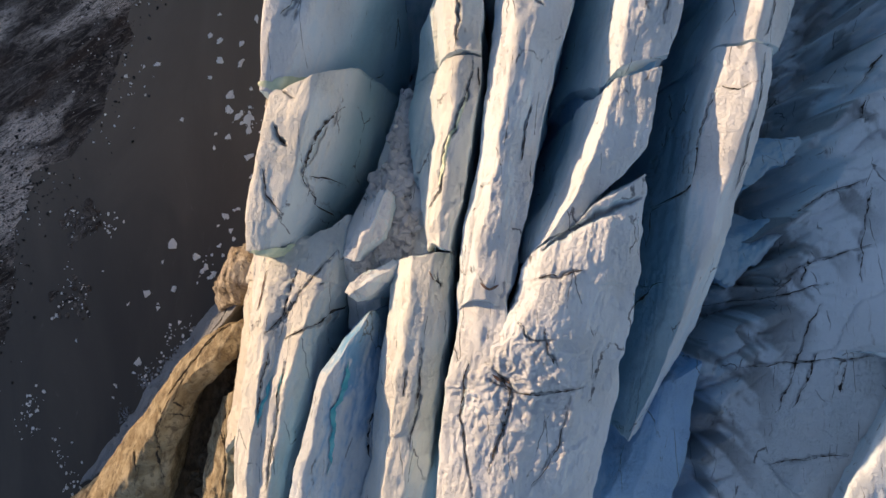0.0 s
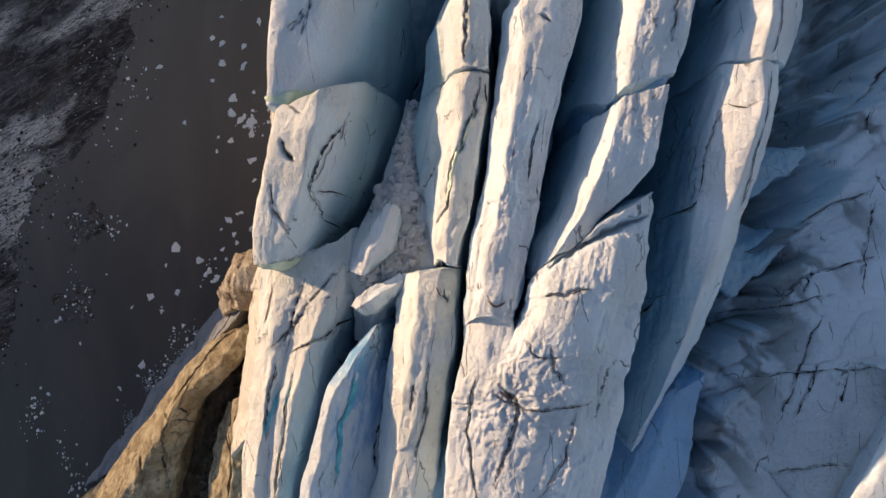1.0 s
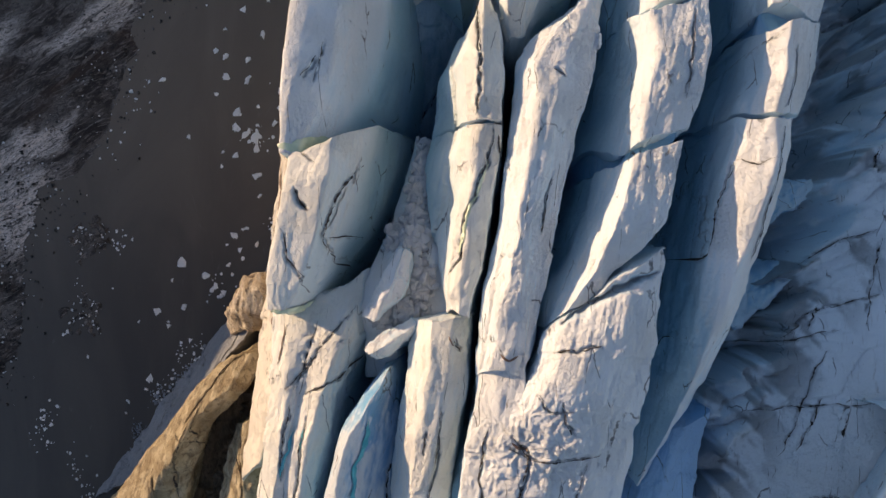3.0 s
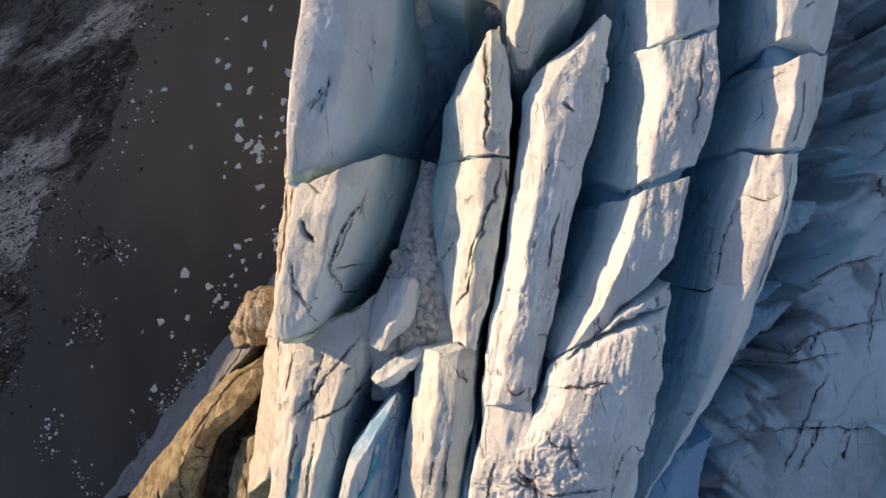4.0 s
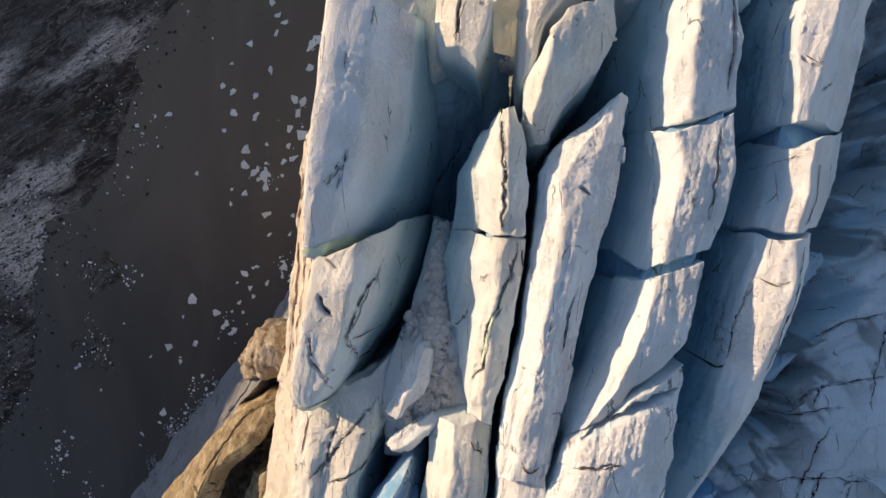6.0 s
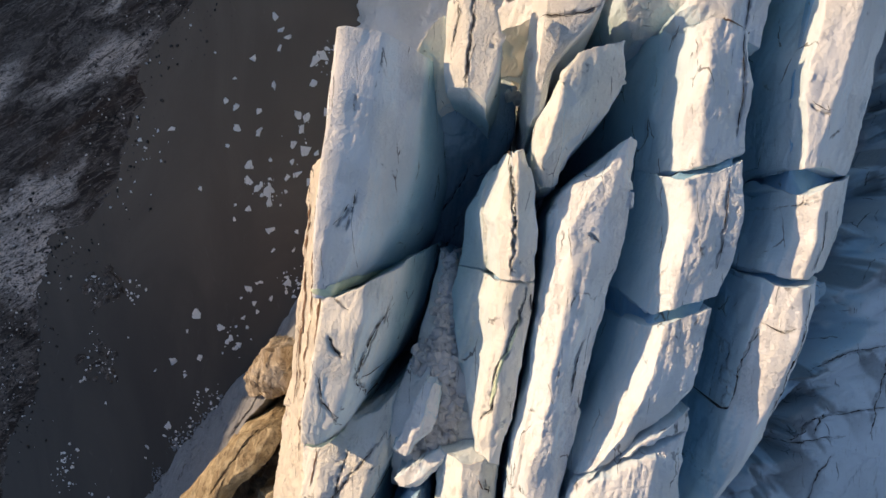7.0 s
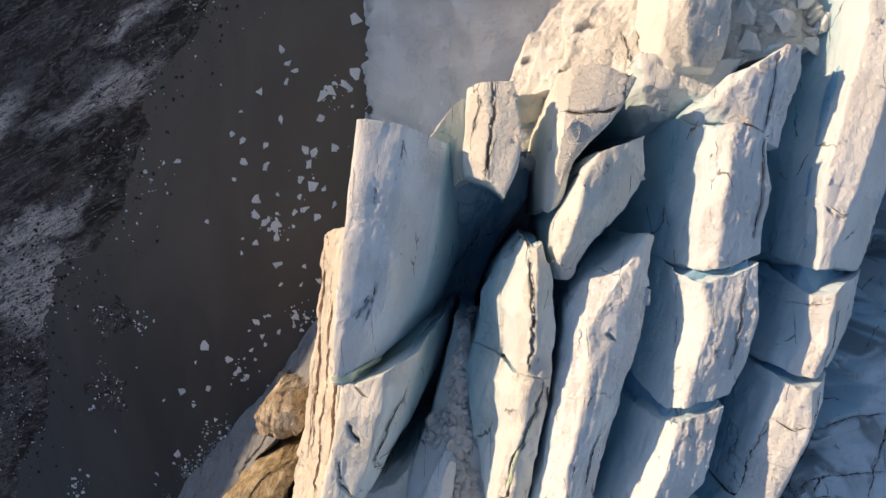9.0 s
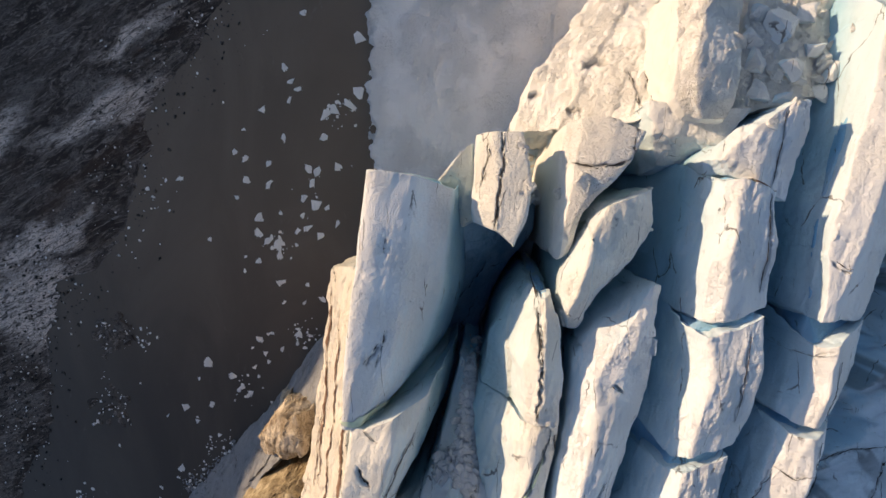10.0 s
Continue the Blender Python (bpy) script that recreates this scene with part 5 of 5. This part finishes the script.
serac("moraine_ridge", "brown cracked dirty ice hummock beside a dark hollow", [
    (-46.4, -19.6, 18.5, -42.4, -17.8, 22.0, -40.1, -16.8, 22.0),
    (-47.9, -26.2, 18.0, -42.3, -24.5, 22.5, -40.3, -24.1, 22.0),
    (-48.6, -33.4, 18.0, -42.5, -31.2, 22.5, -40.7, -30.9, 22.0),
    (-49.8, -42.8, 17.0, -43.9, -40.3, 21.0, -41.6, -40.2, 21.0),
], [
    (0.6, 0.8, ((-42.9, -18.7), (-43.2, -23.0), (-42.3, -28.0), (-43.0, -33.1))),
    (0.5, 0.6, ((-44.7, -23.0), (-42.8, -25.1), (-41.2, -25.4))),
], base=-1.5, left=-0.5, right=0.0, material=DIRTY_ICE, rough=1.7, crust=1.2, seed=139, category="dirty ice")
serac("ice_ledge", "shaded blue ice ledge broken slantwise in the basin", [
    (30.1, 15.2, 23.8, 31.5, 13.0, 26.3, 31.8, 12.6, 25.9),
    (39.7, 19.3, 23.2, 40.2, 18.5, 24.3, 40.3, 18.4, 23.9),
], (), base=14.0, left=0.6, right=0.1, material=BLUE_ICE, rough=1.9, crust=0.8, shoulder=0.15, step=0.18, seed=151, category="ice ledge", group="broken ice ledges")
serac("ice_ledge", "shaded blue ice ledge broken slantwise in the basin", [
    (27.4, 2.2, 22.8, 29.2, 0.3, 25.3, 29.6, -0.0, 24.9),
    (36.5, 8.5, 24.2, 37.2, 7.8, 25.3, 37.3, 7.7, 24.9),
], (), base=14.0, left=0.6, right=0.1, material=BLUE_ICE, rough=1.9, crust=0.8, shoulder=0.15, step=0.18, seed=153, category="ice ledge", group="broken ice ledges")


# ---- loose things ----
bpy.context.view_layer.update()
_graph = bpy.context.evaluated_depsgraph_get()


def surface(x, y, above=120.0):
    """The height of the highest surface at x, y, and what lies there."""
    hit, place, _, _, ob, _ = scene.ray_cast(_graph, (x, y, above), (0, 0, -1))
    return (place.z, ob.name.split(".")[0]) if hit else (0.0, "")


FLOES = [floe_mesh("ice_floe", 40 + n, FLOE_ICE) for n in range(14)]
_rng = random.Random(5)
for _group in (((-63.0, 52.8, 1.2), (-60.8, 51.4, 1.8), (-55.3, 50.5, 1.2), (-62.5, 43.4, 1.2), (-60.4, 47.0, 2.5), (-55.5, 45.8, 1.8), (-57.8, 39.1, 2.0), (-58.1, 36.1, 2.2), (-56.0, 34.5, 2.2), (-53.4, 33.5, 2.5), (-57.8, 30.2, 1.8), (-60.8, 28.0, 1.5), (-53.6, 25.6, 1.8), (-75.1, 46.8, 1.5), (-68.6, 34.3, 1.2), (-69.5, 7.6, 2.5), (-63.8, 4.6, 2.2), (-74.8, -2.9, 2.2), (-68.4, -1.4, 1.5), (-71.5, 3.8, 1.0), (-72.0, -5.2, 1.0), (-67.0, -8.7, 1.2), (-75.9, -17.1, 1.8), (-90.7, -13.1, 1.0), (-57.9, 13.5, 1.5), (-55.8, 14.7, 1.2), (-59.3, 11.4, 1.1), (-62.2, 1.9, 1.5), (-60.2, 0.8, 1.2), (-76.8, -19.4, 1.0), (-80.8, -22.2, 1.1), (-81.3, -24.8, 1.0)),
               ((-48.4, 80.3, 2.2), (-37.0, 75.3, 2.8), (-52.1, 69.8, 2.0), (-50.9, 66.9, 1.8), (-49.4, 65.4, 2.0), (-51.1, 63.2, 1.8), (-56.9, 61.2, 1.9), (-52.3, 55.6, 1.8), (-60.9, 57.0, 1.5), (-63.0, 52.6, 1.5), (-60.8, 51.1, 1.8), (-55.7, 50.4, 1.5), (-55.3, 46.4, 2.0), (-62.5, 43.3, 1.2), (-74.8, 47.0, 1.2), (-47.1, 49.8, 2.0), (-45.5, 49.0, 2.2), (-46.1, 46.7, 2.5), (-41.0, 50.2, 2.0), (-44.1, 56.1, 1.8), (-43.8, 60.3, 2.8), (-41.9, 61.4, 2.5), (-38.8, 62.2, 3.5), (-36.7, 64.8, 2.8), (-48.1, 43.7, 1.8), (-45.5, 42.4, 3.2), (-43.1, 41.8, 1.6), (-48.2, 40.0, 2.2), (-49.3, 36.7, 2.2), (-47.1, 37.6, 1.8), (-44.6, 36.0, 2.0), (-41.0, 38.5, 1.6)),
               ((-57.3, 39.0, 1.8), (-57.9, 36.1, 2.2), (-55.1, 35.3, 1.6), (-53.0, 34.2, 2.2), (-53.0, 31.6, 2.8), (-57.6, 30.2, 1.5), (-60.7, 30.9, 1.0), (-52.7, 26.1, 2.2), (-47.2, 25.6, 1.2), (-52.4, 21.7, 1.2), (-47.8, 21.9, 1.2), (-44.1, 22.7, 1.5), (-49.0, 14.9, 2.2), (-46.5, 15.1, 2.0), (-55.2, 14.8, 1.5), (-57.4, 13.2, 1.2), (-56.4, 10.4, 1.5), (-59.0, 7.4, 1.8), (-55.8, 8.6, 1.5), (-52.7, 11.5, 1.5), (-47.7, 12.0, 1.5), (-69.5, 7.5, 2.5), (-63.8, 4.9, 2.0), (-74.6, -2.8, 1.9), (-68.7, -2.0, 1.6), (-72.0, -5.9, 1.2), (-78.9, -5.1, 1.0), (-61.6, 2.6, 2.0), (-59.7, 1.4, 1.6), (-76.2, -17.4, 1.5), (-101.1, -25.0, 1.2), (-81.0, -22.1, 1.1))):
    for x, y, size in _group:
        ob = new("ice_floe", _rng.choice(FLOES))
        ob.matrix_basis = pose(x, y, 0.02, _rng.uniform(-6, 6), _rng.uniform(-6, 6), _rng.uniform(0, 360)) @ Matrix.Diagonal((size * _rng.uniform(0.8, 1.25), size * _rng.uniform(0.65, 1.0), 0.34 * size, 1))
        tagged(ob, "small grey-white ice floe drifting on dark water", "ice floe", "floating ice floes")


def scatter(count, centres, seed, low, high, sink=0.15, on=True, power=2.5, only=""):
    """Spots x, y, z, size round the centres (x, y, reach)."""
    rng = random.Random(seed)
    spots = []
    for _ in range(count):
        x, y, reach = rng.choice(centres)
        x, y = x + rng.gauss(0, 0.5) * reach, y + rng.gauss(0, 0.5) * reach
        size = low + (high - low) * rng.random() ** power
        z, under = surface(x, y) if on else (0.0, only)
        if only and under != only:
            continue
        z += (0.5 - sink) * size * 0.5
        spots.append((x, y, z, size))
    return spots


tagged(heap("brash_ice", scatter(330, ((-101.0, -29.7, 4.0), (-93.6, -38.1, 6.0), (-89.4, -41.3, 4.0), (-84.9, 11.5, 4.0), (-53.4, 33.5, 4.0), (-60.3, 2.0, 5.0), (-65.6, -12.5, 4.0), (-68.3, -16.7, 4.0), (-47.7, 15.3, 4.0), (-91.9, -1.5, 6.0), (-87.8, 38.9, 8.0), (-81.2, 45.1, 6.0), (-40.9, 61.4, 4.0), (-46.7, 47.2, 7.0), (-67.8, -12.2, 4.0), (-72.4, -21.6, 3.0), (-100.0, -25.5, 3.0)), 61, 0.25, 1.0, 0.35, False), 61, FLOE_ICE, 0.45),
       "scattered crumbs of brash ice on dark water", "brash ice", kind="stuff")
tagged(heap("ice_rubble", scatter(1700, ((-11.4, 19.5, 0.9), (-11.7, 16.2, 1.2), (-11.9, 13.3, 1.6), (-11.9, 10.6, 1.9), (-11.7, 7.4, 1.9), (-11.7, 4.5, 1.8), (-12.4, 2.7, 1.0), (-15.4, 2.1, 1.0), (-12.5, -0.0, 1.2), (-14.6, 11.5, 1.2), (-11.5, 23.0, 0.7), (-10.6, 6.1, 1.2), (-11.2, 21.4, 0.9), (-11.4, 17.3, 1.1)), 63, 0.3, 1.35, -0.25, True, 2.0, "ice_ramp"), 63, RUBBLE_ICE, 0.8),
       "grey-white angular ice rubble filling a crevasse", "ice rubble", kind="stuff")
tagged(heap("moraine_rubble", scatter(420, ((-51.4, -15.8, 3.5), (-50.1, -19.8, 3.5), (-53.2, -24.9, 3.5), (-54.0, -31.0, 3.5), (-55.4, -37.0, 4.0), (-56.2, -43.0, 4.0)), 64, 0.5, 2.6, 0.3, True, 2.5, "moraine_hollow"), 64, DARK_DIRT, 0.8),
       "dark brown rubble in a hollow of the moraine", "rubble", kind="stuff")
tagged(heap("apron_rubble", scatter(420, ((-73.4, -20.9, 2.2), (-68.9, -17.6, 2.2), (-65.7, -14.5, 2.2), (-62.6, -11.3, 1.8), (-77.9, -28.5, 2.0), (-79.8, -34.7, 1.5), (-68.2, -20.6, 2.5)), 66, 0.2, 0.9, 0.3, True, 3.0), 66, APRON_ICE, 0.6),
       "small grey ice rubble at the water's edge", "brash ice", kind="stuff")
tagged(heap("snow_rubble", scatter(260, ((21.3, 60.4, 7.0), (18.6, 58.6, 5.0), (25.1, 63.4, 6.0), (-5.4, 49.3, 2.0), (-4.4, 46.1, 2.0), (18.0, 64.8, 4.0)), 65, 0.4, 2.0, 0.35), 65, SNOW, 0.85),
       "white broken ice crumbs below the seracs", "ice rubble", kind="stuff")

BLOCKS = [chunk_mesh("fallen_ice_block", 90 + n, ICE, 0.85) for n in range(7)]
for x, y, size in ((20.1, 64.0, 5.2), (17.1, 62.2, 3.2), (17.7, 56.3, 3.4), (20.9, 58.7, 3.8), (23.5, 61.0, 3.2), (25.8, 59.1, 3.0), (17.4, 59.5, 3.0), (23.1, 65.2, 3.6), (27.4, 64.3, 3.4), (27.8, 66.1, 2.6), (25.1, 56.9, 2.4), (20.3, 55.8, 2.4), (18.2, 65.4, 3.4)):
    ob = new("fallen_ice_block", _rng.choice(BLOCKS))
    ob.matrix_basis = pose(x, y, surface(x, y)[0] + 0.12 * size, _rng.uniform(-30, 30), _rng.uniform(-30, 30), _rng.uniform(0, 360)) @ Matrix.Diagonal((size * _rng.uniform(0.8, 1.4), size, size * _rng.uniform(0.7, 1.0), 1))
    tagged(ob, "angular white ice block fallen among rubble", "ice block", "fallen ice blocks")

_shore = [(x - 6.0 + k, y + 4 * k, 9.0) for k in (-2, 0, 2) for x, y in SHORE if y > -30]
tagged(heap("shore_boulders", scatter(2400, _shore, 67, 0.12, 0.8, 0.35, True, 4.0), 67, BOULDER, 0.7),
       "dark grey boulders and gravel along the shore", "boulders", kind="stuff")
tagged(heap("stranded_ice", scatter(420, _shore, 69, 0.2, 0.7, 0.3, True, 3.0), 69, FLOE_ICE, 0.6),
       "pale crumbs of ice stranded among shore boulders", "brash ice", kind="stuff")
tagged(heap("islet_rocks", scatter(160, ((-90.4, 12.5, 4.5), (-92.2, -4.3, 4.5), (-91.4, 12.7, 4.0)), 73, 0.4, 3.0, 0.5, False, 3.0), 71, ROCK, 0.35),
       "low dark rocks breaking the water", "rocks", kind="stuff")
tagged(heap("islet_ice", scatter(70, ((-90.4, 12.5, 4.5), (-92.2, -4.3, 4.5), (-91.4, 12.7, 4.0)), 75, 0.25, 0.8, 0.2, False, 2.5), 73, FLOE_ICE, 0.5),
       "pale ice crumbs caught on low rocks", "brash ice", kind="stuff")
